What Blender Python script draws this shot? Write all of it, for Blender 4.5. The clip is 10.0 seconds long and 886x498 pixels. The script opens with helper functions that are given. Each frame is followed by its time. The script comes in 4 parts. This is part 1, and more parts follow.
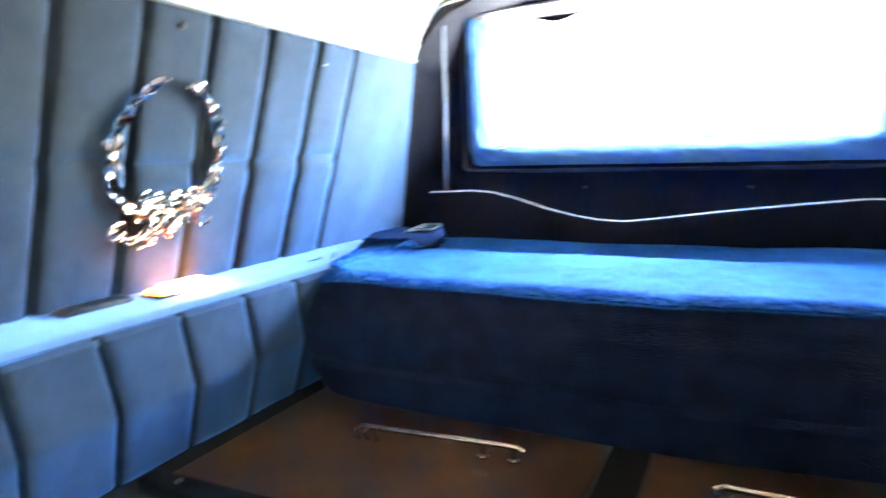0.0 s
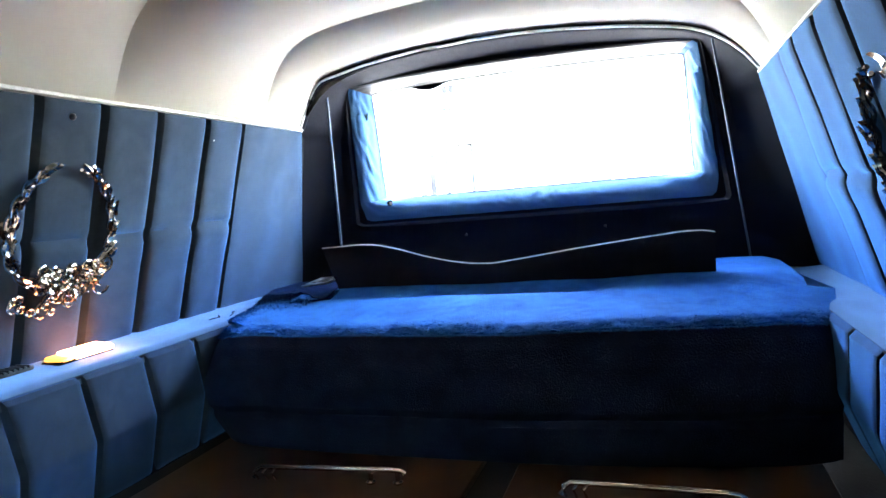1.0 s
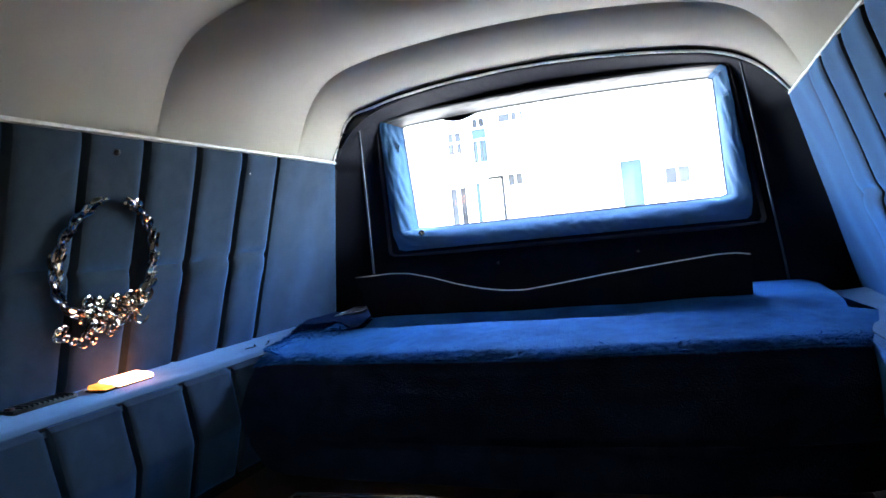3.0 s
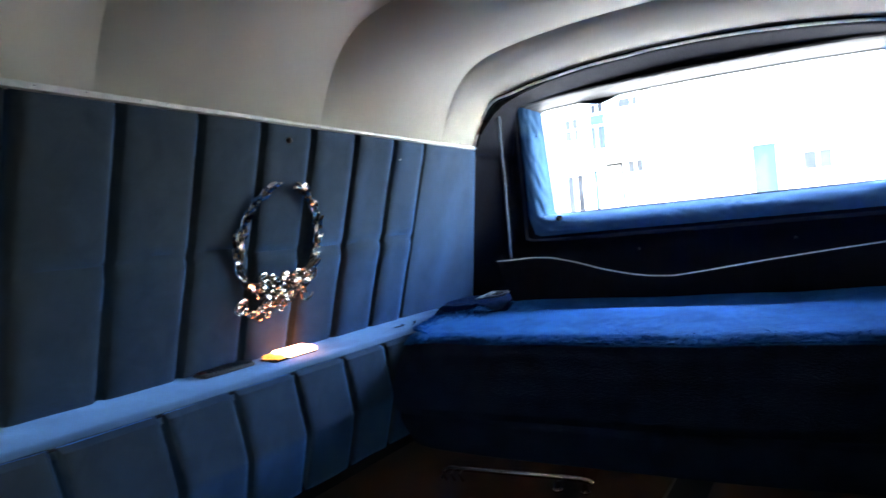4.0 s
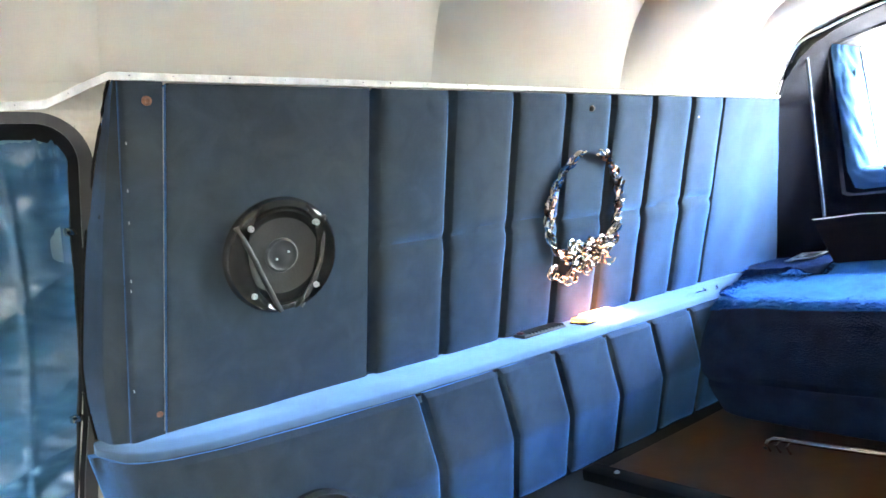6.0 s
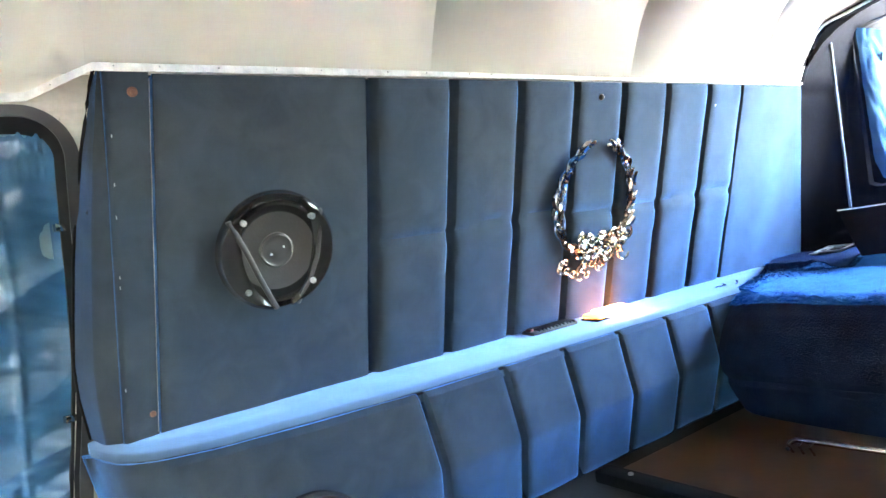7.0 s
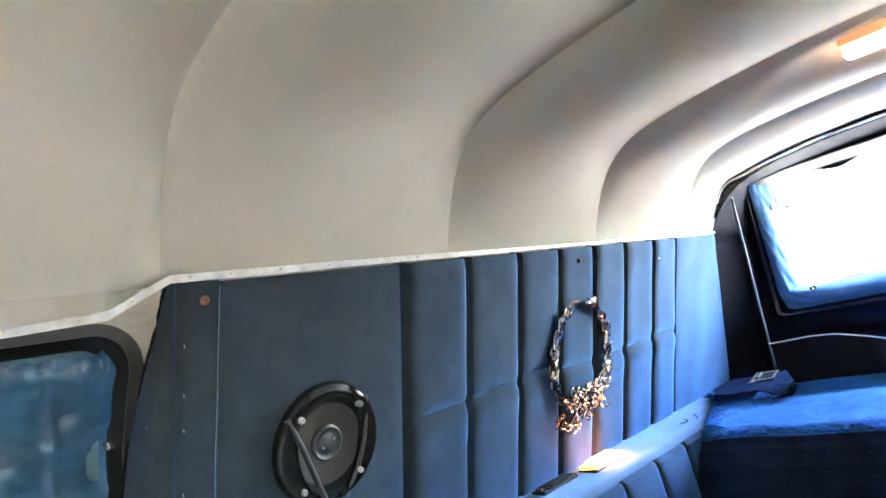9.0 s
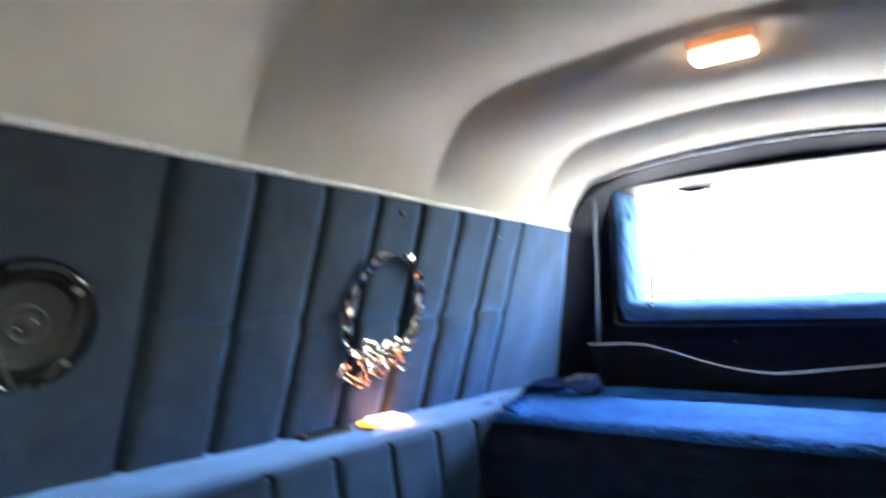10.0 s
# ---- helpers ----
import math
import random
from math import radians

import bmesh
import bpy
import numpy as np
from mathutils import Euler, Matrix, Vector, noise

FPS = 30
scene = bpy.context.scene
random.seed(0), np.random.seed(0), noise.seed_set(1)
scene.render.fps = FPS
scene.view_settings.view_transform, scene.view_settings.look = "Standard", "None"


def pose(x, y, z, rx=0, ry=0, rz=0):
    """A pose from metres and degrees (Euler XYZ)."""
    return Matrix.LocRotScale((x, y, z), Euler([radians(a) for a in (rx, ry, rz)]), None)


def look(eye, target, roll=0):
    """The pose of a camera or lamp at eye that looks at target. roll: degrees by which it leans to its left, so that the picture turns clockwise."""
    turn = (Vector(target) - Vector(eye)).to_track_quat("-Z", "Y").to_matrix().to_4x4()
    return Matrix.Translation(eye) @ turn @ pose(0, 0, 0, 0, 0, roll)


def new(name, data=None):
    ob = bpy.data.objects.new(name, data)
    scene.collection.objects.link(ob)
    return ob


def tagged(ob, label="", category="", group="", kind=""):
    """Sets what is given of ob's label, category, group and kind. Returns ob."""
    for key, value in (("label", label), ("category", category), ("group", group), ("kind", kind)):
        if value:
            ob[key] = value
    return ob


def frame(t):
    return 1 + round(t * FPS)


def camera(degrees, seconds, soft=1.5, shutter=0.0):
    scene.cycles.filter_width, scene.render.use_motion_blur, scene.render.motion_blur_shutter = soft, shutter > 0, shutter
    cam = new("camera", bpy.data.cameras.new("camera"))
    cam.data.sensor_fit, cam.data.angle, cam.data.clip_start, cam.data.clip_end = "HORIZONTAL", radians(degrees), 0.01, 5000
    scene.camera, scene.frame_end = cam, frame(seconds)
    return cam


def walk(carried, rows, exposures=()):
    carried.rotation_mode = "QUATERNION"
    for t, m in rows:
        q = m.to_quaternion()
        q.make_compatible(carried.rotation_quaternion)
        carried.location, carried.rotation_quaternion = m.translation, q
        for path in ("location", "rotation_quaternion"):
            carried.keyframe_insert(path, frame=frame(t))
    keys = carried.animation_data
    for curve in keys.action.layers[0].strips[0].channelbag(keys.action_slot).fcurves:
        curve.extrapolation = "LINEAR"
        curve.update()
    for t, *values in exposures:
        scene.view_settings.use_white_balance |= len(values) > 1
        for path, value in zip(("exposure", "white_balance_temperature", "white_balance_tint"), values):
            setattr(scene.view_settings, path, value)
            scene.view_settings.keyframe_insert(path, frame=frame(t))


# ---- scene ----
cam = camera(68.1, 10.0, soft=1.5, shutter=0.5)
PATH = [
    (0, (0.255, 0.175, 0.571), (-0.596, 1.962, 0.284), -1.5),
    (0.2, (0.292, 0.142, 0.591), (-0.402, 1.997, 0.317), -4.4),
    (0.5, (0.39, 0.097, 0.578), (-0.265, 1.979, 0.409), -6.1),
    (1, (0.424, 0.046, 0.582), (-0.214, 1.936, 0.434), -4.8),
    (1.5, (0.433, 0.05, 0.59), (-0.245, 1.93, 0.515), -6.2),
    (2, (0.438, 0.047, 0.587), (-0.259, 1.922, 0.549), -5.5),
    (3.3, (0.422, 0.023, 0.565), (-0.331, 1.875, 0.529), -6.2),
    (3.5, (0.405, 0.01, 0.573), (-0.409, 1.836, 0.543), -5.9),
    (4, (0.359, -0.022, 0.562), (-0.675, 1.69, 0.523), -5.5),
    (4.5, (0.354, -0.028, 0.563), (-0.789, 1.612, 0.494), -5.0),
    (5, (0.334, -0.072, 0.571), (-0.926, 1.478, 0.482), -5.6),
    (5.5, (0.308, -0.122, 0.573), (-1.165, 1.229, 0.513), -7.0),
    (5.7, (0.301, -0.139, 0.577), (-1.248, 1.124, 0.52), -7.2),
    (7, (0.286, -0.077, 0.556), (-1.356, 1.065, 0.52), -8.6),
    (7.5, (0.217, -0.113, 0.627), (-1.318, 1.166, 0.719), -10.9),
    (8, (0.176, -0.277, 0.672), (-1.184, 1.177, 0.853), -13.2),
    (8.5, (0.169, -0.304, 0.677), (-1.179, 1.155, 0.91), -13.5),
    (9, (0.166, -0.312, 0.691), (-1.174, 1.147, 0.966), -12.9),
    (9.5, (0.221, -0.238, 0.634), (-1.11, 1.218, 0.963), -11.1),
    (9.8, (0.275, -0.147, 0.602), (-0.994, 1.372, 0.888), -3.8),
    (10, (0.291, -0.092, 0.579), (-0.884, 1.515, 0.769), -1.5),
]
EXPOSURES = [(0.0, 8.65, 6850, 10), (0.5, 7.95, 6750, 10), (1.0, 7.25, 6700, 10), (2.0, 6.4, 6700, 10), (3.5, 6.0, 6350, 10), (4.5, 6.75, 6350, 10), (5.0, 7.4, 6750, 10),
             (5.5, 8.05, 6850, 10), (7.0, 8.5, 6850, 10), (7.5, 8.45, 6850, 10), (8.0, 8.25, 6900, 10), (9.0, 7.85, 6950, 10), (9.5, 7.6, 6950, 10), (10.0, 7.15, 6850, 10)]
walk(cam, [(t, look(eye, target, roll)) for t, eye, target, roll in PATH], EXPOSURES)

# ---- light ----
world = bpy.data.worlds.new("sky")
scene.world = world
world.use_nodes = True
wn = world.node_tree.nodes
sky = wn.new("ShaderNodeTexSky")
sky.sky_type, sky.sun_disc = "NISHITA", False
SUN_EL, SUN_AZ = radians(46), radians(99)
sky.sun_elevation, sky.sun_rotation = SUN_EL, SUN_AZ
wn["Background"].inputs["Strength"].default_value = 0.15
world.node_tree.links.new(sky.outputs["Color"], wn["Background"].inputs["Color"])
sun = new("sun", bpy.data.lights.new("sun", "SUN"))
sun.data.energy, sun.data.angle, sun.data.color = 2.4, radians(0.5), (1.0, 0.95, 0.88)
toward = Vector((math.sin(SUN_AZ) * math.cos(SUN_EL), math.cos(SUN_AZ) * math.cos(SUN_EL), math.sin(SUN_EL)))
sun.matrix_world = look(toward * 30, (0, 0, 0))


# ---- materials ----
def material(name, base, rough=0.6, metal=0.0, vary=0.25, scale=6.0, grain=250.0, bump=0.15, depth=0.002,
             sheen=0.0, sheen_tint=(1, 1, 1), second=None, coat=0.0, specular=0.5, patch=0.0):
    """Principled surface with a slow tone change, a fine grain in colour and relief."""
    m = bpy.data.materials.new(name)
    m.use_nodes = True
    nt = m.node_tree
    b = nt.nodes["Principled BSDF"]
    co = nt.nodes.new("ShaderNodeTexCoord")
    slow, fine = nt.nodes.new("ShaderNodeTexNoise"), nt.nodes.new("ShaderNodeTexNoise")
    for n, sc, det in ((slow, scale, 4.0), (fine, grain, 2.0)):
        n.inputs["Scale"].default_value, n.inputs["Detail"].default_value = sc, det
        nt.links.new(co.outputs["Object"], n.inputs["Vector"])
    mix = nt.nodes.new("ShaderNodeMix")
    mix.data_type = "RGBA"
    other = second or tuple(c * (1 - vary) for c in base)
    mix.inputs[6].default_value, mix.inputs[7].default_value = (*other, 1), (*base, 1)
    ramp = nt.nodes.new("ShaderNodeMapRange")
    ramp.inputs["From Min"].default_value, ramp.inputs["From Max"].default_value = 0.35, 0.65
    nt.links.new(slow.outputs["Fac"], ramp.inputs["Value"])
    nt.links.new(ramp.outputs["Result"], mix.inputs[0])
    mul = nt.nodes.new("ShaderNodeMix")
    mul.data_type, mul.blend_type = "RGBA", "MULTIPLY"
    mul.inputs[0].default_value = min(1.0, vary * 1.2)
    nt.links.new(mix.outputs[2], mul.inputs[6])
    nt.links.new(fine.outputs["Color"], mul.inputs[7])
    tone = nt.nodes.new("ShaderNodeMapRange")
    tone.inputs["To Min"].default_value, tone.inputs["To Max"].default_value = 0.55, 1.25
    nt.links.new(fine.outputs["Fac"], tone.inputs["Value"])
    nt.links.new(tone.outputs["Result"], mul.inputs[7])
    colour = mul.outputs[2]
    if patch:
        # brushed and worn patches a few centimetres wide
        worn = nt.nodes.new("ShaderNodeTexNoise")
        worn.inputs["Scale"].default_value, worn.inputs["Detail"].default_value, worn.inputs["Distortion"].default_value = 17.0, 5.0, 0.8
        nt.links.new(co.outputs["Object"], worn.inputs["Vector"])
        level = nt.nodes.new("ShaderNodeMapRange")
        level.inputs["From Min"].default_value, level.inputs["From Max"].default_value = 0.3, 0.7
        level.inputs["To Min"].default_value, level.inputs["To Max"].default_value = 1 - patch, 1 + patch
        nt.links.new(worn.outputs["Fac"], level.inputs["Value"])
        over = nt.nodes.new("ShaderNodeMix")
        over.data_type, over.blend_type = "RGBA", "MULTIPLY"
        over.inputs[0].default_value = 1.0
        nt.links.new(colour, over.inputs[6])
        nt.links.new(level.outputs["Result"], over.inputs[7])
        colour = over.outputs[2]
    nt.links.new(colour, b.inputs["Base Color"])
    b.inputs["Roughness"].default_value, b.inputs["Metallic"].default_value = rough, metal
    b.inputs["Specular IOR Level"].default_value = specular
    b.inputs["Sheen Weight"].default_value, b.inputs["Sheen Tint"].default_value = sheen, (*sheen_tint, 1)
    b.inputs["Sheen Roughness"].default_value = 0.4
    b.inputs["Coat Weight"].default_value = coat
    bp = nt.nodes.new("ShaderNodeBump")
    bp.inputs["Strength"].default_value, bp.inputs["Distance"].default_value = bump, depth
    nt.links.new(fine.outputs["Fac"], bp.inputs["Height"])
    nt.links.new(bp.outputs["Normal"], b.inputs["Normal"])
    return m


def glow(name, color, strength):
    m = bpy.data.materials.new(name)
    m.use_nodes = True
    b = m.node_tree.nodes["Principled BSDF"]
    b.inputs["Base Color"].default_value = (*color, 1)
    b.inputs["Roughness"].default_value = 0.3
    b.inputs["Emission Color"].default_value, b.inputs["Emission Strength"].default_value = (*color, 1), strength
    return m


def glass_material(name, tint=(1, 1, 1)):
    """Thin pane: clear with a mirror gloss by Fresnel."""
    m = bpy.data.materials.new(name)
    m.use_nodes = True
    nt = m.node_tree
    nt.nodes.remove(nt.nodes["Principled BSDF"])
    clear, gloss, mix, fres = (nt.nodes.new("ShaderNode" + k) for k in ("BsdfTransparent", "BsdfGlossy", "MixShader", "Fresnel"))
    clear.inputs["Color"].default_value = (*tint, 1)
    gloss.inputs["Roughness"].default_value = 0.02
    fres.inputs["IOR"].default_value = 1.45
    nt.links.new(fres.outputs[0], mix.inputs[0])
    nt.links.new(clear.outputs[0], mix.inputs[1])
    nt.links.new(gloss.outputs[0], mix.inputs[2])
    nt.links.new(mix.outputs[0], nt.nodes["Material Output"].inputs["Surface"])
    return m


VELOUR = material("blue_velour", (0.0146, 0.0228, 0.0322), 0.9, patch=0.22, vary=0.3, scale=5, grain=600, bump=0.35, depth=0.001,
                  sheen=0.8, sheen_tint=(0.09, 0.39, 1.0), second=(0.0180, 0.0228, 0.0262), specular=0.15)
# Paler copy of the velour: the shelf's grazing sheen is painted in.
LIT_SHELF = material("lit_shelf_velour", (0.029, 0.047, 0.068), 0.9, patch=0.2, vary=0.3, scale=6, grain=600, bump=0.35, depth=0.001,
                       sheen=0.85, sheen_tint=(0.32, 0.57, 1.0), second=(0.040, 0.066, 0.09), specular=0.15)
# One navy shag in two copies: lit blue here, shaded near-black below.
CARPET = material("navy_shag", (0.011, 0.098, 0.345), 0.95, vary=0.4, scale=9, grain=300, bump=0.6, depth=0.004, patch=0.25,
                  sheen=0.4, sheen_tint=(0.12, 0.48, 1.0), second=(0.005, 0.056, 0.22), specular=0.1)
SHADED_SHAG = material("shaded_navy_shag", (0.0105, 0.018, 0.045), 0.95, vary=0.4, scale=16, grain=260, bump=0.7, depth=0.004, second=(0.0065, 0.011, 0.027), specular=0.08)
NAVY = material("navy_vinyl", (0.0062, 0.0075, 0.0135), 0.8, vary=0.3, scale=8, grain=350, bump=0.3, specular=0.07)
REVEAL = material("pale_blue_lining", (0.036, 0.108, 0.225), 0.85, vary=0.25, scale=9, grain=300, bump=0.3, sheen=0.3,
                  sheen_tint=(0.7, 0.85, 1.0), specular=0.2)
# Grey copy of the lining: paints the neutral light on its top part.
GREY_LINING = material("grey_lit_lining", (0.021, 0.021, 0.0235), 0.5, vary=0.25, scale=14, grain=300, bump=0.25, specular=0.4)
LINER = material("grey_headliner", (0.61, 0.568, 0.49), 0.85, vary=0.1, scale=4, grain=500, bump=0.12, depth=0.001, sheen=0.1,
                 second=(0.555, 0.517, 0.444), specular=0.2)
BEIGE = material("beige_paint", (0.42, 0.37, 0.30), 0.6, vary=0.3, scale=12, grain=120, bump=0.2)
WOOD = material("brown_wood", (0.105, 0.042, 0.018), 0.32, vary=0.45, scale=7, grain=60, bump=0.1, second=(0.066, 0.025, 0.011), coat=0.2)
RUBBER = material("black_rubber", (0.019, 0.0175, 0.017), 0.55, vary=0.3, scale=20, grain=200, bump=0.2)
PLASTIC = material("black_plastic", (0.010, 0.0095, 0.009), 0.27, vary=0.3, scale=20, grain=200, bump=0.05)
TWEETER = material("dull_black_plastic", (0.009, 0.008, 0.0078), 0.5, vary=0.3, scale=40, grain=200, bump=0.1)
CONE = material("grey_cone", (0.014, 0.0118, 0.0102), 0.6, vary=0.3, scale=30, grain=300, bump=0.2)
CHROME = material("chrome", (0.66, 0.59, 0.53), 0.15, metal=1.0, vary=0.2, scale=40, grain=90, bump=0.05, depth=0.001)
STEEL = material("steel", (0.6, 0.6, 0.6), 0.3, metal=1.0, vary=0.2, scale=40, grain=150, bump=0.1)
DULL_STEEL = material("dull_steel", (0.24, 0.24, 0.25), 0.5, metal=1.0, vary=0.3, scale=40, grain=150, bump=0.1)
RUST = material("rust", (0.17, 0.07, 0.035), 0.9, vary=0.5, scale=90, grain=400, bump=0.5)
SEAL = material("black_seal", (0.003, 0.003, 0.0032), 0.8, vary=0.3, scale=20, grain=200, bump=0.2, specular=0.12)
PIPING = material("white_piping", (0.72, 0.72, 0.70), 0.5, vary=0.15, scale=20, grain=200, bump=0.15)
THREAD = material("pale_piping", (0.17, 0.19, 0.215), 0.6, vary=0.2, scale=20, grain=300, bump=0.2)
EDGE = material("dusty_blue_piping", (0.035, 0.055, 0.09), 0.6, vary=0.25, scale=20, grain=300, bump=0.25, sheen=0.3, sheen_tint=(0.5, 0.75, 1.0))
TAPE = material("white_tape", (0.56, 0.55, 0.53), 0.5, vary=0.3, scale=40, grain=200, bump=0.1)
CHIP = material("yellow_chip", (0.74, 0.63, 0.34), 0.4, vary=0.2, scale=50, grain=200, bump=0.1)
BOUNCE_FLOOR = material("beige_bounce", (0.46, 0.405, 0.325), 0.9, vary=0.3, scale=9, grain=300, bump=0.5, depth=0.003)
MAT = material("black_mat", (0.012, 0.012, 0.014), 0.8, vary=0.3, scale=9, grain=200, bump=0.4, depth=0.003)
GLASS = glass_material("window_glass", (0.94, 0.97, 0.97))
LENS = glow("warm_lens", (1.0, 0.32, 0.14), 0.34)
AMBER = glow("amber_lens", (1.0, 0.36, 0.06), 0.03)
LAMP_BASE = glow("amber_base", (1.0, 0.42, 0.20), 0.003)
DOME = glow("dome_lens", (1.0, 0.80, 0.62), 0.12)


def satin(name, base, through_light=0.015):
    """Curtain cloth: lets some daylight through."""
    m = material(name, base, 0.45, vary=0.35, scale=10, grain=400, bump=0.2, sheen=0.3, sheen_tint=(0.5, 0.8, 1.0))
    nt = m.node_tree
    b, out = nt.nodes["Principled BSDF"], nt.nodes["Material Output"]
    tr, mix = nt.nodes.new("ShaderNodeBsdfTranslucent"), nt.nodes.new("ShaderNodeMixShader")
    tr.inputs["Color"].default_value = (*[min(1, c * 2.2) for c in base], 1)
    mix.inputs[0].default_value = through_light
    nt.links.new(b.outputs[0], mix.inputs[1])
    nt.links.new(tr.outputs[0], mix.inputs[2])
    nt.links.new(mix.outputs[0], out.inputs["Surface"])
    return m


CURTAIN = satin("blue_satin", (0.010, 0.060, 0.125))
PALE_LAYER = satin("pale_blue_layer", (0.09, 0.15, 0.18), 0.10)


# ---- mesh helpers ----
def obj(name, bm, mat, smooth=True):
    me = bpy.data.meshes.new(name)
    bmesh.ops.recalc_face_normals(bm, faces=bm.faces)
    bm.to_mesh(me)
    bm.free()
    for p in me.polygons:
        p.use_smooth = smooth
    me.materials.append(mat)
    if smooth:
        me.set_sharp_from_angle(angle=radians(40))
    return new(name, me)


def part(name, bm, mat, parent, label="", smooth=True):
    ob = obj(name, bm, mat, smooth)
    ob.parent = parent
    if label:
        ob["label"] = label
    return ob


def facing(ob, way):
    """Turns a single pane's face towards the cabin."""
    if ob.data.polygons[0].normal.dot(Vector(way)) < 0:
        ob.data.flip_normals()
    return ob


def empty(name, at=(0, 0, 0)):
    ob = new(name)
    ob.location = at
    ob.empty_display_size = 0.05
    return ob


def here(ob, parent):
    """Parents ob, built in world places, under an Empty that stands elsewhere."""
    ob.parent = parent
    ob.matrix_parent_inverse = Matrix.Translation(-Vector(parent.location))
    return ob


def sheet(f, nu, nv, back):
    """A closed padded sheet: front f(u, v), back face shifted by the vector back."""
    bm = bmesh.new()
    us, vs = [i / nu for i in range(nu + 1)], [j / nv for j in range(nv + 1)]
    front = [[bm.verts.new(f(u, v)) for v in vs] for u in us]
    rear = [[bm.verts.new(Vector(f(u, v)) + Vector(back)) for v in (0, 1)] for u in us]
    for i in range(nu):
        for j in range(nv):
            bm.faces.new((front[i][j], front[i + 1][j], front[i + 1][j + 1], front[i][j + 1]))
        bm.faces.new((rear[i][0], rear[i][1], rear[i + 1][1], rear[i + 1][0]))
        bm.faces.new((front[i][0], rear[i][0], rear[i + 1][0], front[i + 1][0]))
        bm.faces.new((front[i][nv], front[i + 1][nv], rear[i + 1][1], rear[i][1]))
    for i in (0, nu):
        bm.faces.new([front[i][j] for j in range(nv + 1)] + [rear[i][1], rear[i][0]])
    return bm


def tube(path, r, n=8, closed=False, bm=None, taper=None):
    """A round bar along a polyline."""
    bm = bm or bmesh.new()
    pts = [Vector(p) for p in path]
    rings = []
    for i, p in enumerate(pts):
        a = pts[i - 1] if i or closed else p
        b = pts[(i + 1) % len(pts)] if i < len(pts) - 1 or closed else p
        d = (b - a).normalized()
        up = Vector((0, 0, 1)) if abs(d.z) < 0.9 else Vector((1, 0, 0))
        s = d.cross(up).normalized()
        w = s.cross(d)
        rr = r * (taper(i / max(1, len(pts) - 1)) if taper else 1)
        rings.append([bm.verts.new(p + rr * (math.cos(k * 2 * math.pi / n) * s + math.sin(k * 2 * math.pi / n) * w)) for k in range(n)])
    m = len(rings)
    for i in range(m if closed else m - 1):
        a, b = rings[i], rings[(i + 1) % m]
        for k in range(n):
            bm.faces.new((a[k], a[(k + 1) % n], b[(k + 1) % n], b[k]))
    if not closed:
        bm.faces.new(rings[0][::-1])
        bm.faces.new(rings[-1])
    return bm


def block(x0, x1, y0, y1, z0, z1, bevel=0.0, bm=None, segments=2):
    out = bmesh.new()
    bmesh.ops.create_cube(out, size=1)
    for v in out.verts:
        v.co = ((x0 + x1) / 2 + v.co.x * (x1 - x0), (y0 + y1) / 2 + v.co.y * (y1 - y0), (z0 + z1) / 2 + v.co.z * (z1 - z0))
    if bevel:
        bmesh.ops.bevel(out, geom=out.edges[:], offset=bevel, segments=segments, affect="EDGES", profile=0.5)
    return out


def lathe(profile, n=40, m=None, caps=True):
    """A turned form round z; profile of (r, z)."""
    bm = bmesh.new()
    rings = [[bm.verts.new((r * math.cos(2 * math.pi * k / n), r * math.sin(2 * math.pi * k / n), z)) for k in range(n)] for r, z in profile]
    for a, b in zip(rings, rings[1:]):
        for k in range(n):
            bm.faces.new((a[k], a[(k + 1) % n], b[(k + 1) % n], b[k]))
    if caps:
        bm.faces.new(rings[-1])
        bm.faces.new(rings[0][::-1])
    if m:
        bm.transform(m)
    return bm


# ---- plan ----
TOP, SHELF = 0.848, 0.315           # upper edge of the side walls, top of the side shelves
REAR = 1.99                         # rear corner of the side walls
SEAMS = (0.504, 0.678, 0.849, 1.011, 1.167, 1.333, 1.503, 1.661, REAR)
LOW_SEAMS = (0.005, 0.505, 0.69, 0.852, 1.02, 1.187, 1.352, 1.52)
BOWS = (-1.64, -1.07, -0.50, 0.07, 0.64, 1.21, 1.78, 2.02)
FRONT = -1.9


def wall_x(z):
    """Half width of the cabin's upper wall at height z."""
    return 0.690 + (TOP - z) * 0.300


def arch_z(x, y):
    """Height of the headliner's bows over the plan."""
    h = float(np.interp(y, (FRONT, 0.0, 0.64, 1.21, 1.78, 2.02), (0.25, 0.285, 0.288, 0.284, 0.277, 0.212)))
    q = min(1.0, abs(x) / 0.706)
    z = TOP + (h - 0.08 * q * q) * (1 - q ** 12) ** 1.25
    # the tail of the roof leans a little, its left corner stands squarer
    back = min(1.0, max(0.0, (y - 1.21) / 0.6)) * (1 - q ** 12)
    return z - 0.024 * x * back + 0.030 * math.exp(-((x + 0.63) / 0.06) ** 2) * max(0.0, (y - 1.78) / 0.24) * (1 - q ** 20)


# ---- ground and the house over the road ----
def plate(x0, x1, y0, y1, z0, z1, bevel=0.0):
    return block(x0, x1, y0, y1, z0, z1, bevel)


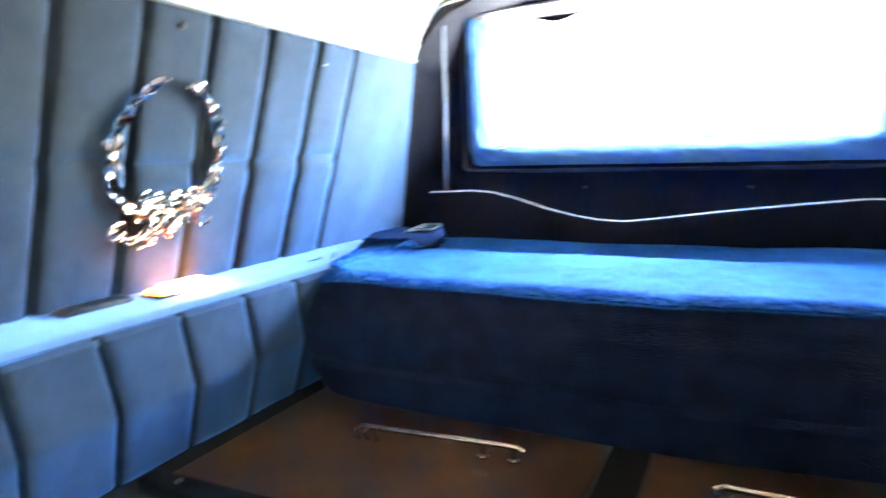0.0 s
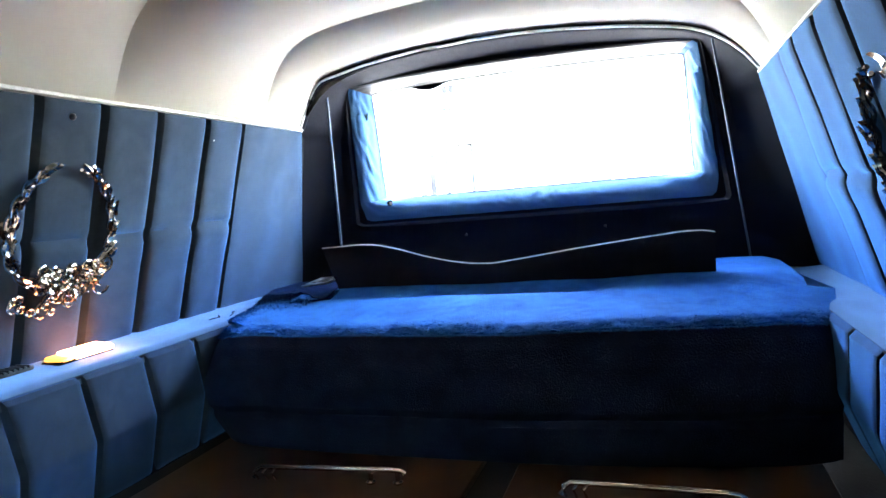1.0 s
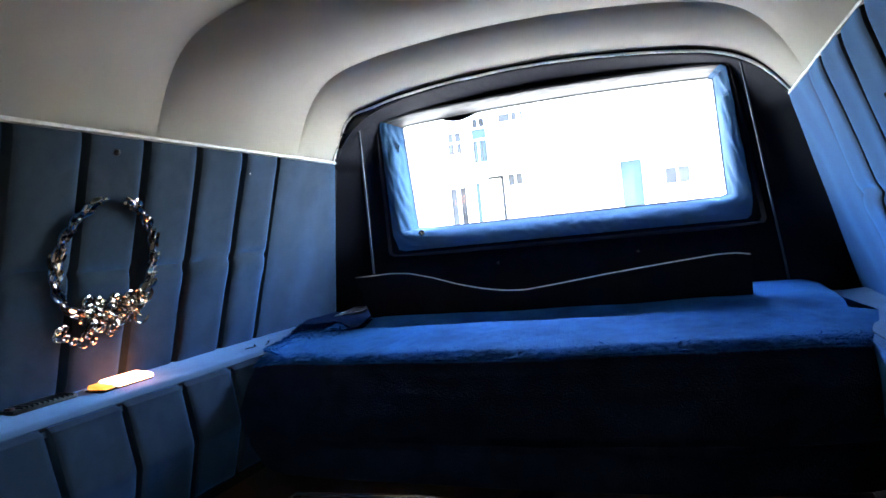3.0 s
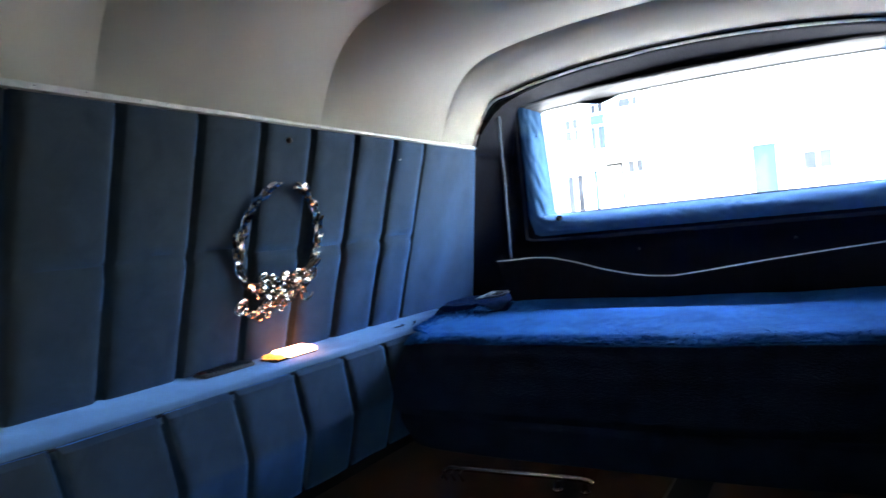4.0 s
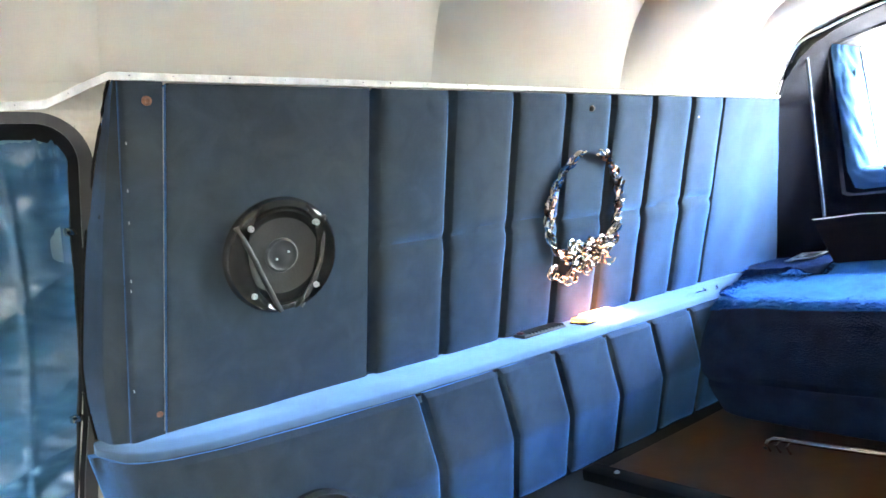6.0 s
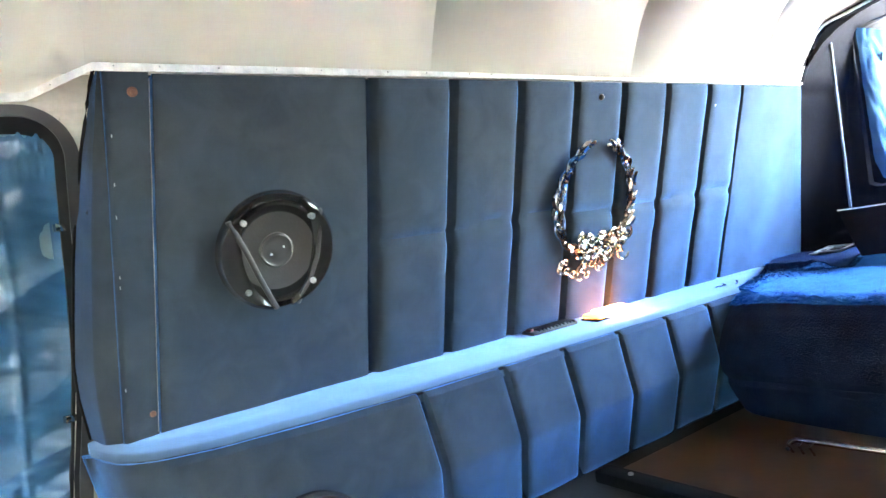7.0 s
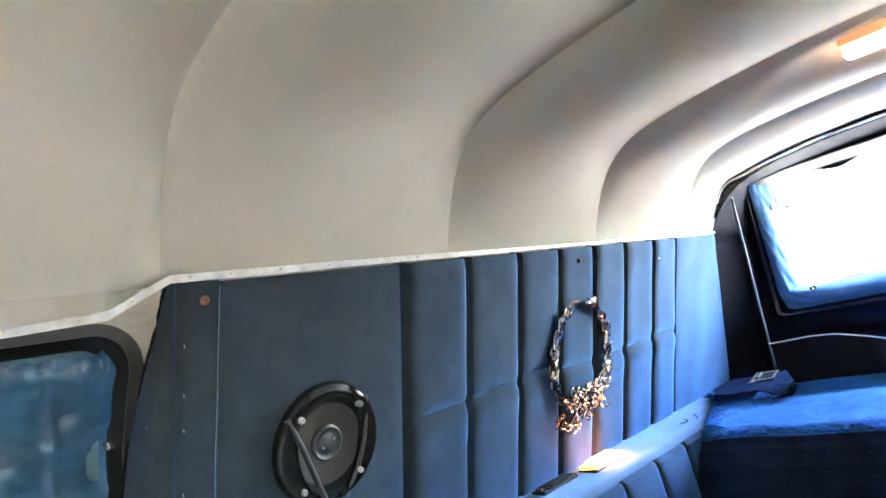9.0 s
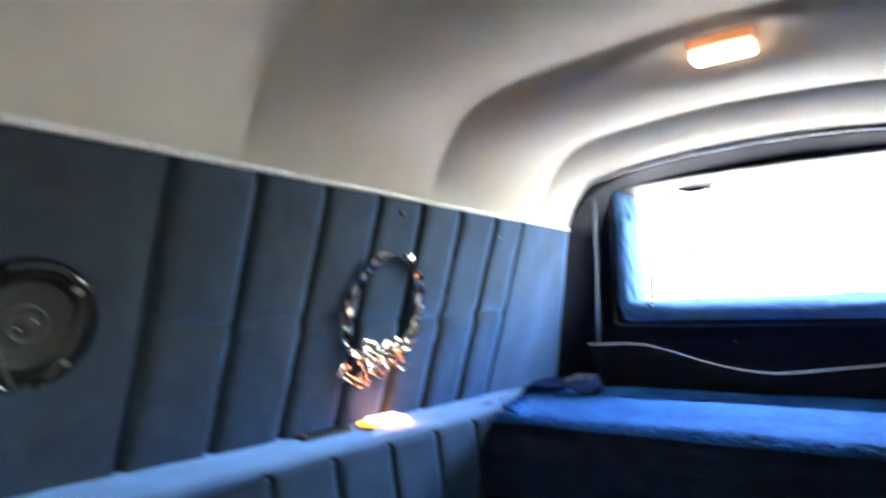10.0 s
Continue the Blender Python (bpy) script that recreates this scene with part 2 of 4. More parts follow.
GROUND = material("pale_concrete_paving", (0.36, 0.345, 0.318), 0.9, vary=0.25, scale=0.6, grain=40, bump=0.5, depth=0.01)
tagged(obj("ground", block(-400, 400, -400, 400, -0.95, -0.65), GROUND, False), "pale grey sunlit street around the parked car", "ground", kind="structure")
PLASTER = material("pale_render", (0.46, 0.45, 0.425), 0.85, vary=0.12, scale=0.8, grain=30, bump=0.3, depth=0.01)
TEAL = material("teal_paint", (0.030, 0.045, 0.049), 0.7, specular=0.05, vary=0.2, scale=2, grain=60, bump=0.1)
DARKPANE = material("dark_pane", (0.040, 0.041, 0.044), 0.6, specular=0.05, vary=0.3, scale=1.5, grain=20, bump=0.02)
# Dark grey painting shade on the balusters; doorway, jambs and fanlight share it.
SHADE = material("shade_grey", (0.028, 0.027, 0.028), 0.8, vary=0.5, scale=1.2, grain=20, bump=0.05, specular=0.05)
TILE = material("roof_tile", (0.2, 0.1, 0.07), 0.8, vary=0.3, scale=1.5, grain=20, bump=0.5, depth=0.02)


def house():
    """The two-storey house over the road, behind the rear window."""
    h = tagged(empty("house", (-3, 26, -0.65)), "white rendered two-storey house with balcony across the street", "house")
    put = lambda name, bm, mat, label="": here(part(name, bm, mat, h, label, False), h)
    put("wall", block(-14, 9, 26, 34, -0.65, 5.9), PLASTER)
    put("roof", block(-14.4, 9.4, 25.6, 34.4, 5.9, 6.2, 0.05), TILE)
    put("pilaster", block(-5.2, -4.9, 25.75, 26, -0.65, 5.9, 0.02), PLASTER)
    put("drainpipe", tube([(-5.35, 25.7, -0.6), (-5.35, 25.7, 5.85)], 0.05), PLASTER, "pale drainpipe")

    def opening(name, x0, x1, z0, z1, pane, kind):
        w = put(name, block(x0, x1, 25.93, 26.0, z0, z1), pane, kind)
        bm = bmesh.new()
        for a in ((x0 - 0.07, x0, z0, z1), (x1, x1 + 0.07, z0, z1), (x0 - 0.07, x1 + 0.07, z1, z1 + 0.08), ((x0 + x1) / 2 - 0.03, (x0 + x1) / 2 + 0.03, z0, z1))[: 3 if name == "door" else 4]:
            b2 = block(a[0], a[1], 25.88, 25.99, a[2], a[3])
            me = bpy.data.meshes.new("tmp")
            b2.to_mesh(me)
            bm.from_mesh(me)
            b2.free()
            bpy.data.meshes.remove(me)
        f = part("frame", bm, STEEL if kind else PLASTER, w, "", False)
        f.matrix_parent_inverse = Matrix.Identity(4)
        return w

    opening("door", -2.08, -1.30, 0.75, 2.72, TEAL, "teal painted panel door")
    opening("window", -0.49, 0.36, 1.68, 2.26, DARKPANE, "small two-light window")
    opening("window", -6.50, -5.90, 2.35, 2.80, DARKPANE, "small window under the balcony")
    opening("window", -8.92, -8.36, 3.95, 4.78, DARKPANE, "balcony window")
    opening("window", -6.68, -5.66, 4.96, 5.24, DARKPANE, "low upper floor window")
    opening("door", -7.86, -7.26, 3.34, 4.80, TEAL, "teal balcony door")
    opening("window", -7.80, -7.30, 4.90, 5.22, SHADE, "dark fanlight over the balcony door")
    opening("door", -9.02, -8.74, 0.60, 2.48, DARKPANE, "dark glazed door")
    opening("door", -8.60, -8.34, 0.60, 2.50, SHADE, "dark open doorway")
    opening("door", -7.90, -7.72, 0.60, 2.60, TEAL, "narrow teal shutter")
    for x in (-8.72, -5.64):
        put("post", block(x - 0.06, x + 0.06, 24.95, 25.07, 3.32, 5.88), PLASTER, "white balcony post")
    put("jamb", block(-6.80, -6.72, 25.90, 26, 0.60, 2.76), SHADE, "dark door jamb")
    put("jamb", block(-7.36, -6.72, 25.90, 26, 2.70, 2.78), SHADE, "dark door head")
    put("jamb", block(-4.58, -4.53, 25.90, 26, 1.62, 2.64), DARKPANE, "thin grey window jamb")
    put("sill", block(-4.58, -3.60, 25.88, 26, 1.58, 1.62), DARKPANE, "thin grey window sill")
    put("lintel", block(-2.66, -1.16, 25.4, 26, 2.96, 3.06), TILE, "thin tiled canopy over the door")
    bal = put("balcony", block(-8.8, -5.56, 24.9, 26, 2.98, 3.32, 0.02), PLASTER, "white concrete balcony")
    # two balusters in three are painted in shade
    for i in range(21):
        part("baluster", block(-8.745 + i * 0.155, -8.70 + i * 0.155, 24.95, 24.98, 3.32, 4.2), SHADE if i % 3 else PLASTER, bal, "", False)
    part("handrail", block(-8.8, -5.56, 24.93, 25.02, 4.2, 4.26), PLASTER, bal, "", False)


house()


# ---- cabin floor ----
floor = tagged(obj("floor", block(-0.98, 0.98, FRONT, 2.4, -0.08, -0.012), MAT, False), "black matted load floor of the car", "floor", kind="structure")
# Unseen pale floor added to bounce sunlight up into the cabin.
part("bounce_floor", block(-0.88, 0.88, FRONT + 0.01, 0.55, -0.016, -0.004, 0.003), BOUNCE_FLOOR, floor, "unseen beige floor added in front to bounce light up", False)
for x0, x1 in ((-0.70, 0.02), (0.10, 0.70)):
    part("floor_board", block(x0, x1, 0.975, 1.60, -0.02, 0.0, 0.003), WOOD, floor, "varnished brown wooden floor board", False)
part("floor_strip", block(-0.72, 0.72, 0.925, 0.975, -0.02, 0.012, 0.006), SEAL, floor, "black rubber edging strip")
for x in (-0.64, 0.64):
    part("screw", lathe([(0.006, 0.0), (0.006, 0.003), (0.003, 0.005)], 12, Matrix.Translation((x, 0.95, 0.012))), STEEL, floor)


# ---- side walls ----
def pad(x):
    return 0.0 if x <= 0 or x >= 1 else (1 - abs(2 * x - 1) ** 7.0) ** 0.6


def upper_point(side, y, z, out):
    """A point on the upper wall, raised by out towards the cabin."""
    return (side * (wall_x(z) - out), y, z - out * 0.29)


def channel(side, y0, y1, z0, z1, crease=True, rise=0.017, seed=0):
    def f(t, v):
        u = 0.5 - 0.5 * math.cos(math.pi * t)
        z = z0 + (z1 - z0) * v
        end = y1 + (0.333 * (TOP - z) if y1 == REAR else 0.0)
        begin = y0 - (0.033 * (0.84 - z) / 0.52 if y0 == 0.146 else 0.0)
        y = begin + 0.0040 + (end - begin - 0.0080) * u
        k = rise * pad(u) * (0.3 + 0.7 * min(1, min(v, 1 - v) * 18 + 0.2) ** 0.5)
        if crease:
            zc = 0.566 + 0.006 * math.sin(y * 9) + 0.008 * math.sin(math.pi * u)
            k *= 1 - 0.75 * math.exp(-((z - zc) / 0.009) ** 2)
            k += 0.004 * math.exp(-((z - zc + 0.035) / 0.03) ** 2) * pad(u)
        k += 0.0035 * noise.noise(Vector((y * 9, z * 6, seed * 1.7))) * pad(u)
        tuck = 0.014 * math.exp(-(min(u if y0 != 0.146 else 1.0, 1 - u) * (y1 - y0) / 0.0032) ** 2)
        return upper_point(side, y, z, 0.004 + k - tuck)
    return sheet(f, 22, 44, (side * 0.03, 0, 0))


def low_x(z, side=-1):
    return float(np.interp(z, (0.0, 0.153, 0.302), (0.752, 0.688, 0.685))) + (0.05 if side > 0 else 0.0)


def low_channel(side, y0, y1, seed):
    def f(t, v):
        u = 0.5 - 0.5 * math.cos(math.pi * t)
        z = 0.0 + 0.296 * v
        y = y0 + 0.0042 + (y1 - y0 - 0.0084) * u + 0.055 * (1 - v)
        k = 0.0085 * (1 - abs(2 * u - 1) ** 16) ** 0.6 * (0.35 + 0.65 * min(1, min(v, 1 - v) * 30 + 0.15))
        k += 0.004 * noise.noise(Vector((y * 8, z * 7, 5 + seed))) * pad(u)
        k -= 0.008 * math.exp(-(min(u, 1 - u) * (y1 - y0) / 0.0024) ** 2) + 0.006 * max(0.0, (v - 0.96) / 0.04) ** 1.5
        return (side * (low_x(z, side) + max(0.0, ledge_front(y) - 0.690) - 0.004 - k), y, z)
    return sheet(f, 20 if y1 - y0 < 0.3 else 40, 30, (side * 0.03, 0, 0))


def ledge_front(y):
    return float(np.interp(y, (0.02, 0.03, 0.05, 0.09, 0.17, 0.32, 0.5, 2.1), (0.90, 0.84, 0.79, 0.755, 0.724, 0.706, 0.688, 0.682)))


def depth_at(z):
    """How far the window pillar stands behind the padded wall."""
    return float(np.interp(z, (0.3, 0.66, 0.78, 0.87), (0.085, 0.085, 0.035, 0.012)))


def pillar_edge(z):
    """Front edge of the padded flange, along y."""
    return float(np.interp(z, (0.30, 0.37, 0.425, 0.494, 0.58, 0.64, 0.69, 0.742, 0.78, 0.822, 0.854), (0.027, 0.018, 0.017, 0.024, 0.034, 0.043, 0.051, 0.057, 0.065, 0.073, 0.082)))


def side_wall(side, name):
    """Upholstered side of the load bay with its shelf over the wheel arch."""
    w = obj("wall_" + name, sheet(lambda u, v: upper_point(side, 0.10 + 2.06 * u, 0.0 + 0.86 * v, -0.031), 2, 2, (side * 0.04, 0, 0)), NAVY, False)
    tagged(w, "slanted car side wall trimmed in channelled blue velour", "wall", kind="structure")
    for i, (a, b) in enumerate(zip(SEAMS, SEAMS[1:])):
        last = b == REAR
        part("velour_channel", channel(side, a, b, 0.316, 0.846, not last, 0.006 if last else 0.0115, i), VELOUR, w)
    part("speaker_panel", channel(side, 0.146, 0.504, 0.316, 0.846, False, 0.006, 20), VELOUR, w, "flat blue velour panel round the loudspeaker")

    def fold(u, v):
        z = 0.300 + 0.548 * v
        edge, mid = pillar_edge(z), float(np.interp(z, (0.32, 0.58, 0.63, 0.70, 0.84), (0.063, 0.075, 0.077, 0.081, 0.0865)))
        deep = depth_at(z) - 0.020 * min(1.0, max(0.0, (0.83 - z) / 0.08))
        y = np.interp(u, (0, 0.3, 0.5, 0.56, 0.62, 1), (edge, edge + 0.42 * (mid - edge), mid, mid + 0.001, mid + 0.007, 0.113 + 0.033 * v))
        out = np.interp(u, (0, 0.3, 0.5, 0.56, 0.62, 1), (-deep, -deep * 0.42, -0.008, -0.002, 0.003, 0.004))
        out += 0.003 * noise.noise(Vector((u * 4, z * 11, 3))) * math.sin(math.pi * u)
        return upper_point(side, float(y), z, float(out))
    part("front_flange", sheet(fold, 40, 40, (side * 0.02, 0, 0)), VELOUR, w, "blue velour flange folded round the pillar edge")
    part("stitching", tube([upper_point(side, 0.113 + 0.033 * k / 20, 0.32 + 0.52 * k / 20, 0.0050 + 0.0006 * math.sin(k)) for k in range(21)], 0.0006, 6), THREAD, w, "pale stitched seam")
    part("edge_piping", tube([upper_point(side, pillar_edge(z) - 0.002, z, -depth_at(z) + 0.006 + 0.012 * min(1.0, max(0.0, (0.83 - z) / 0.08))) for z in [0.30 + 0.552 * k / 24 for k in range(25)]], 0.0024, 8), SEAL, w, "black rubber edge piping")
    # lower wall and shelf
    part("lower_backing", sheet(lambda u, v: (side * (0.742 + (0.05 if side > 0 else 0.0)), 0.36 + 1.66 * u, 0.298 * v), 2, 2, (side * 0.03, 0, 0)), NAVY, w, "", False)
    for i, (a, b) in enumerate(zip(LOW_SEAMS, LOW_SEAMS[1:])):
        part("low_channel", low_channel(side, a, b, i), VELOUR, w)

    def shelf(u, v):
        y = 0.02 + (1.85 if side < 0 else 2.08) * u
        front = ledge_front(y) + (0.05 if side > 0 else 0.0)
        back = float(np.interp(y, (0.02, 0.06, 0.11, 0.13), (0.935, 0.93, 0.87, 0.852)))
        x = back + (front - back) * v
        z = 0.317 - 0.013 * v - 0.006 * max(0, v - 0.9) / 0.1
        return (side * x, y, z + 0.0015 * noise.noise(Vector((y * 10, v * 3, 1))))
    part("shelf_top", sheet(shelf, 80, 12, (0, 0, -0.02)), LIT_SHELF, w, "narrow velour covered shelf over the wheel arch")
    # Added dark block that fills the left corner past the shelf.
    if side < 0:
        part("rear_filler", block(min(side * 0.70, side * 0.86), max(side * 0.70, side * 0.86), 1.872, 2.14, 0.27, 0.309, 0.004), NAVY, w, "dark block added behind the end of the shelf")
    # Navy tube paints the shadow line under the shelf's front edge.
    part("shelf_shadow", tube([(side * (ledge_front(0.07 + 1.94 * k / 60) + (0.053 if side > 0 else 0.003)), 0.07 + 1.94 * k / 60, 0.2935) for k in range(61)], 0.0045, 8), NAVY, w, "dark tube painting the shadow line under the shelf")
    return w


wall_left = side_wall(-1, "left")
wall_right = side_wall(1, "right")

# strip of tape lights along the upper edge of the wall
STRIP = [(-1.2, 0.806, 0.707), (-0.112, 0.809, 0.707), (-0.003, 0.814, 0.704), (0.036, 0.833, 0.698), (0.073, 0.851, 0.689), (1.0, 0.852, 0.688), (1.99, 0.852, 0.690)]


def strip_at(y):
    ys = [s[0] for s in STRIP]
    return float(np.interp(y, ys, [s[2] for s in STRIP])), float(np.interp(y, ys, [s[1] for s in STRIP]))


def light_tape(side):
    def f(u, v):
        y = -1.2 + 3.19 * u
        x, z = strip_at(y)
        wide = 0.011 if y < 0.5 else 0.011 - 0.005 * min(1, (y - 0.5) / 0.6)
        return (side * (x - 0.006 + 0.0015 * noise.noise(Vector((y * 7, 0, 2)))), y, z - 0.004 + wide * v)
    t = obj("light_tape", sheet(f, 120, 1, (side * 0.002, 0, 0)), TAPE)
    tagged(t, "white self-adhesive light tape, unlit, along the wall top", "light tape", group="light tapes")
    rnd = random.Random(5)
    for k in range(18):
        y = -0.5 + k * 0.075 + rnd.uniform(-0.015, 0.015)
        x, z = strip_at(y)
        mat = CHIP if k % 4 == 1 and y < 0.05 else DULL_STEEL
        s = 0.0019 if mat is CHIP else rnd.uniform(0.0004, 0.0008)
        part("chip", block(side * x - side * 0.0095 - 0.001, side * x - side * 0.0095 + 0.002, y - s * 1.3, y + s * 1.3, z + 0.0015 - s, z + 0.0015 + s), mat, t, "", False)


light_tape(-1)
light_tape(1)


# ---- front part of the cabin ----
def mix2(p, q, f):
    return (p[0] + (q[0] - p[0]) * f, p[1] + (q[1] - p[1]) * f)


def front_side(side, name):
    """Painted pillar and window frame ahead of the load bay."""
    def at(y, z, o=0.0):
        return (side * (wall_x(z) + depth_at(z) + 0.5 * max(0.0, z - 0.81) + o), y, z)
    bm = bmesh.new()
    y0, y1, z0, z1, lean = -1.0, 0.034, 0.13, 0.797, 0.055
    cells = [((FRONT, 0), (y0, 0), (y0, 0.87), (FRONT, 0.87)), ((y1 - lean, 0), (0.10, 0), (0.10, z0), (y1 - lean, z0)),
             ((y1 - lean, z0), (0.10, z0), (0.10, 0.55), (y1, 0.55)), ((y1, 0.55), (0.10, 0.55), (0.10, z1), (y1, z1)), ((y1, z1), (0.10, z1), (0.10, 0.87), (y1, 0.87)),
             ((y0, 0), (y1 - lean, 0), (y1 - lean, z0), (y0, z0)), ((y0, z1), (y1, z1), (y1, 0.87), (y0, 0.87))]
    for (a, b, c, d) in cells:
        for step in range(8):
            f, g = step / 8, (step + 1) / 8
            cell = (mix2(a, d, f), mix2(b, c, f), mix2(b, c, g), mix2(a, d, g))
            q = [[bm.verts.new(at(y, z, o)) for y, z in cell] for o in (0, 0.04)]
            bm.faces.new(q[0])
            bm.faces.new(q[1][::-1])
            for k in range(4):
                bm.faces.new((q[0][k], q[0][(k + 1) % 4], q[1][(k + 1) % 4], q[1][k]))
    bmesh.ops.remove_doubles(bm, verts=bm.verts, dist=0.0002)
    w = tagged(obj("wall_front_" + name, bm, BEIGE, False), "beige painted car door pillar and window surround", "wall", kind="structure")
    return w, at


front_left, at_left = front_side(-1, "left")
front_right, at_right = front_side(1, "right")


def window_loop(n=10, grow=0.0):
    """Rounded outline of the side window, in (y, z)."""
    y0, y1, z0, z1, r = -1.0 - grow, 0.023 + grow, 0.12 - grow, 0.788 + grow * 0.72, 0.042 + grow
    pts = []
    corners = ((y1 - r, z1 - r, 90), (y1 - r, z0 + r, 0), (y0 + r, z0 + r, -90), (y0 + r, z1 - r, -180))
    for i, (cy, cz, a0) in enumerate(corners):
        for k in range(n + 1):
            a = radians(a0 - 90 * k / n)
            pts.append((cy + r * math.cos(a), cz + r * math.sin(a)))
        end, (ny, nz, na) = pts[-1], corners[(i + 1) % 4]
        begin = (ny + r * math.cos(radians(na)), nz + r * math.sin(radians(na)))
        pts += [mix2(end, begin, k / 12) for k in range(1, 12)]
    slip = lambda z: float(np.interp(z, (0.12, 0.272, 0.335, 0.407, 0.477, 0.55, 0.66), (0.045, 0.031, 0.020, 0.013, 0.006, 0.003, 0.0)))
    return [(y - slip(z) * (1 if y > -0.5 else 0), z) for y, z in pts]


def side_window(at, name):
    loop, rim, outer = window_loop(), window_loop(grow=0.012), window_loop(grow=0.032)
    n = len(loop)

    def band(steps):
        bm = bmesh.new()
        rows = [[bm.verts.new(at(y, z, o)) for y, z in src] for src, o in steps]
        for a, b in zip(rows, rows[1:]):
            for k in range(n):
                bm.faces.new((a[k], a[(k + 1) % n], b[(k + 1) % n], b[k]))
        return bm
    f = tagged(obj("window_" + name, band(((outer, 0.002), (outer, -0.009), (rim, -0.013), (rim, -0.006))), RUBBER), "side window with thick black rubber frame", "window", kind="structure")
    part("inner_seal", band(((rim, -0.008), (loop, 0.006), (loop, 0.072))), SEAL, f, "deep black inner seal")
    pane = bmesh.new()
    vs = [pane.verts.new(at(y, z, 0.058)) for y, z in loop]
    pane.faces.new(vs)
    p = facing(part("pane", pane, GLASS, f, "clear window pane", False), (1 if name == "left" else -1, 0, 0))
    p.visible_shadow = False
    return f


side_window(at_left, "left")
# Right window is unseen, mirrored from the left to let in fill light.
side_window(at_right, "right")


def curtain(at, reach=1.05, begin=-1.02):
    """Gathered satin curtain in the side window."""
    def f(u, v):
        z = 0.10 + (0.677 + 0.006 * noise.noise(Vector((u * 60, 0, 7)))) * v
        y = begin + (reach + 0.015) * (1 - (1 - u) ** 2) - 0.05 * max(0.0, 0.6 - z) / 0.4
        wob = noise.noise(Vector((y * 5, z * 4, 0)))
        gather = 0.005 * math.sin(y * 75 + 2.5 * wob) * max(0.0, v - 0.55) / 0.45
        swag = 0.017 * abs(math.sin(z * 27 - 15 * y + 2.4 * wob)) ** 1.2 * (1 - 0.4 * v)
        fold = 0.008 * math.sin(y * 26 + 1.5 * math.sin(z * 5)) * (1 - 0.5 * v)
        crease = 0.006 * math.exp(-((y + 0.058 + 0.01 * math.sin(z * 8)) / 0.006) ** 2)
        roll = -0.012 * math.exp(-((v - 0.962) / 0.022) ** 2)
        fine = 0.004 * noise.noise(Vector((y * 32 + z * 20, z * 60, 4)))
        return at(y, z, 0.006 + gather + swag + fold + roll + fine - crease)
    bm = sheet(f, 260, 240, (0.0015 if at is at_right else -0.0015, 0, 0))
    # the cloth is a single layer: take away the straight backing
    backing = [p for p in bm.faces if max(e.calc_length() for e in p.edges) >= 0.1]
    bmesh.ops.delete(bm, geom=backing, context="FACES")
    c = obj("window_curtain", bm, CURTAIN)
    tagged(c, "gathered blue satin curtain hanging in the side window", "curtain")
    rod = [at(begin + 0.02 + (reach - 0.05) * k / 20, 0.764, 0.010) for k in range(21)]
    part("hem_cord", tube(rod, 0.004, 6), CURTAIN, c, "stitched top hem")
    return c


left_curtain = curtain(at_left, 1.042)
# Added pale layer; stands in for daylight showing at the curtain's edges.
part("daylight_layer", sheet(lambda u, v: at_left(-0.30 + 0.31 * u, 0.24 + 0.55 * v, 0.0535 + 0.003 * math.sin(40 * u + 3 * v) + 0.004 * noise.noise(Vector((u * 9, v * 14, 2)))), 60, 60, (-0.001, 0, 0)), PALE_LAYER, left_curtain, "added pale blue layer standing in for daylight round the satin")
# Unseen right curtain, added; the gap it leaves shapes the incoming sun.
curtain(at_right, 0.82, -0.80)
for yy, zz in ((0.012, 0.655), (-0.008, 0.36)):
    clip = tagged(obj("curtain_clip", block(-0.006, 0.006, -0.011, 0.011, -0.006, 0.006, 0.002), CHROME), "small chrome clip holding the curtain edge", "clip", group="curtain clips")
    clip.matrix_world = Matrix.Translation(at_left(yy + 0.012, zz, 0.002)) @ pose(0, 0, 0, 0, 0, 20)

# plain bulkhead added ahead, out of view, to keep front light out
tagged(obj("wall_front", block(-0.97, 0.97, FRONT - 0.05, FRONT, -0.08, 1.22), BEIGE, False), "plain beige bulkhead added ahead, unseen, to shut out light", "wall", kind="structure")


# ---- headliner ----
def dip(y):
    for a, b in zip(BOWS, BOWS[1:]):
        if a <= y <= b:
            u = (y - a) / (b - a)
            sag = 0.020 if b - a < 0.4 else 0.058 if a > 0.5 else 0.052 if a > 0 else 0.022
            # drops sharply behind each bow, then rises slowly to the next
            return sag * (u / 0.38) ** 0.72 * ((1 - u) / 0.62) ** 1.18
    return 0.0


def headliner():
    bm = bmesh.new()
    n = 110
    spans = list(zip((FRONT, *BOWS), BOWS))
    # each span is a cloth panel of its own, sewn to the next along a bow
    for a, b in spans:
        count = 75 if a in (-0.50, 0.07) else 26
        rows = []
        for i in range(count + 1):
            y = a + (b - a) * i / count
            rows.append([bm.verts.new(liner_point(k, n, min(max(y, a + 1e-5), b - 1e-5), y)) for k in range(n + 1)])
        for p, q in zip(rows, rows[1:]):
            for k in range(n):
                bm.faces.new((p[k], p[k + 1], q[k + 1], q[k]))
    bmesh.ops.solidify(bm, geom=bm.faces[:], thickness=0.02)
    return bm


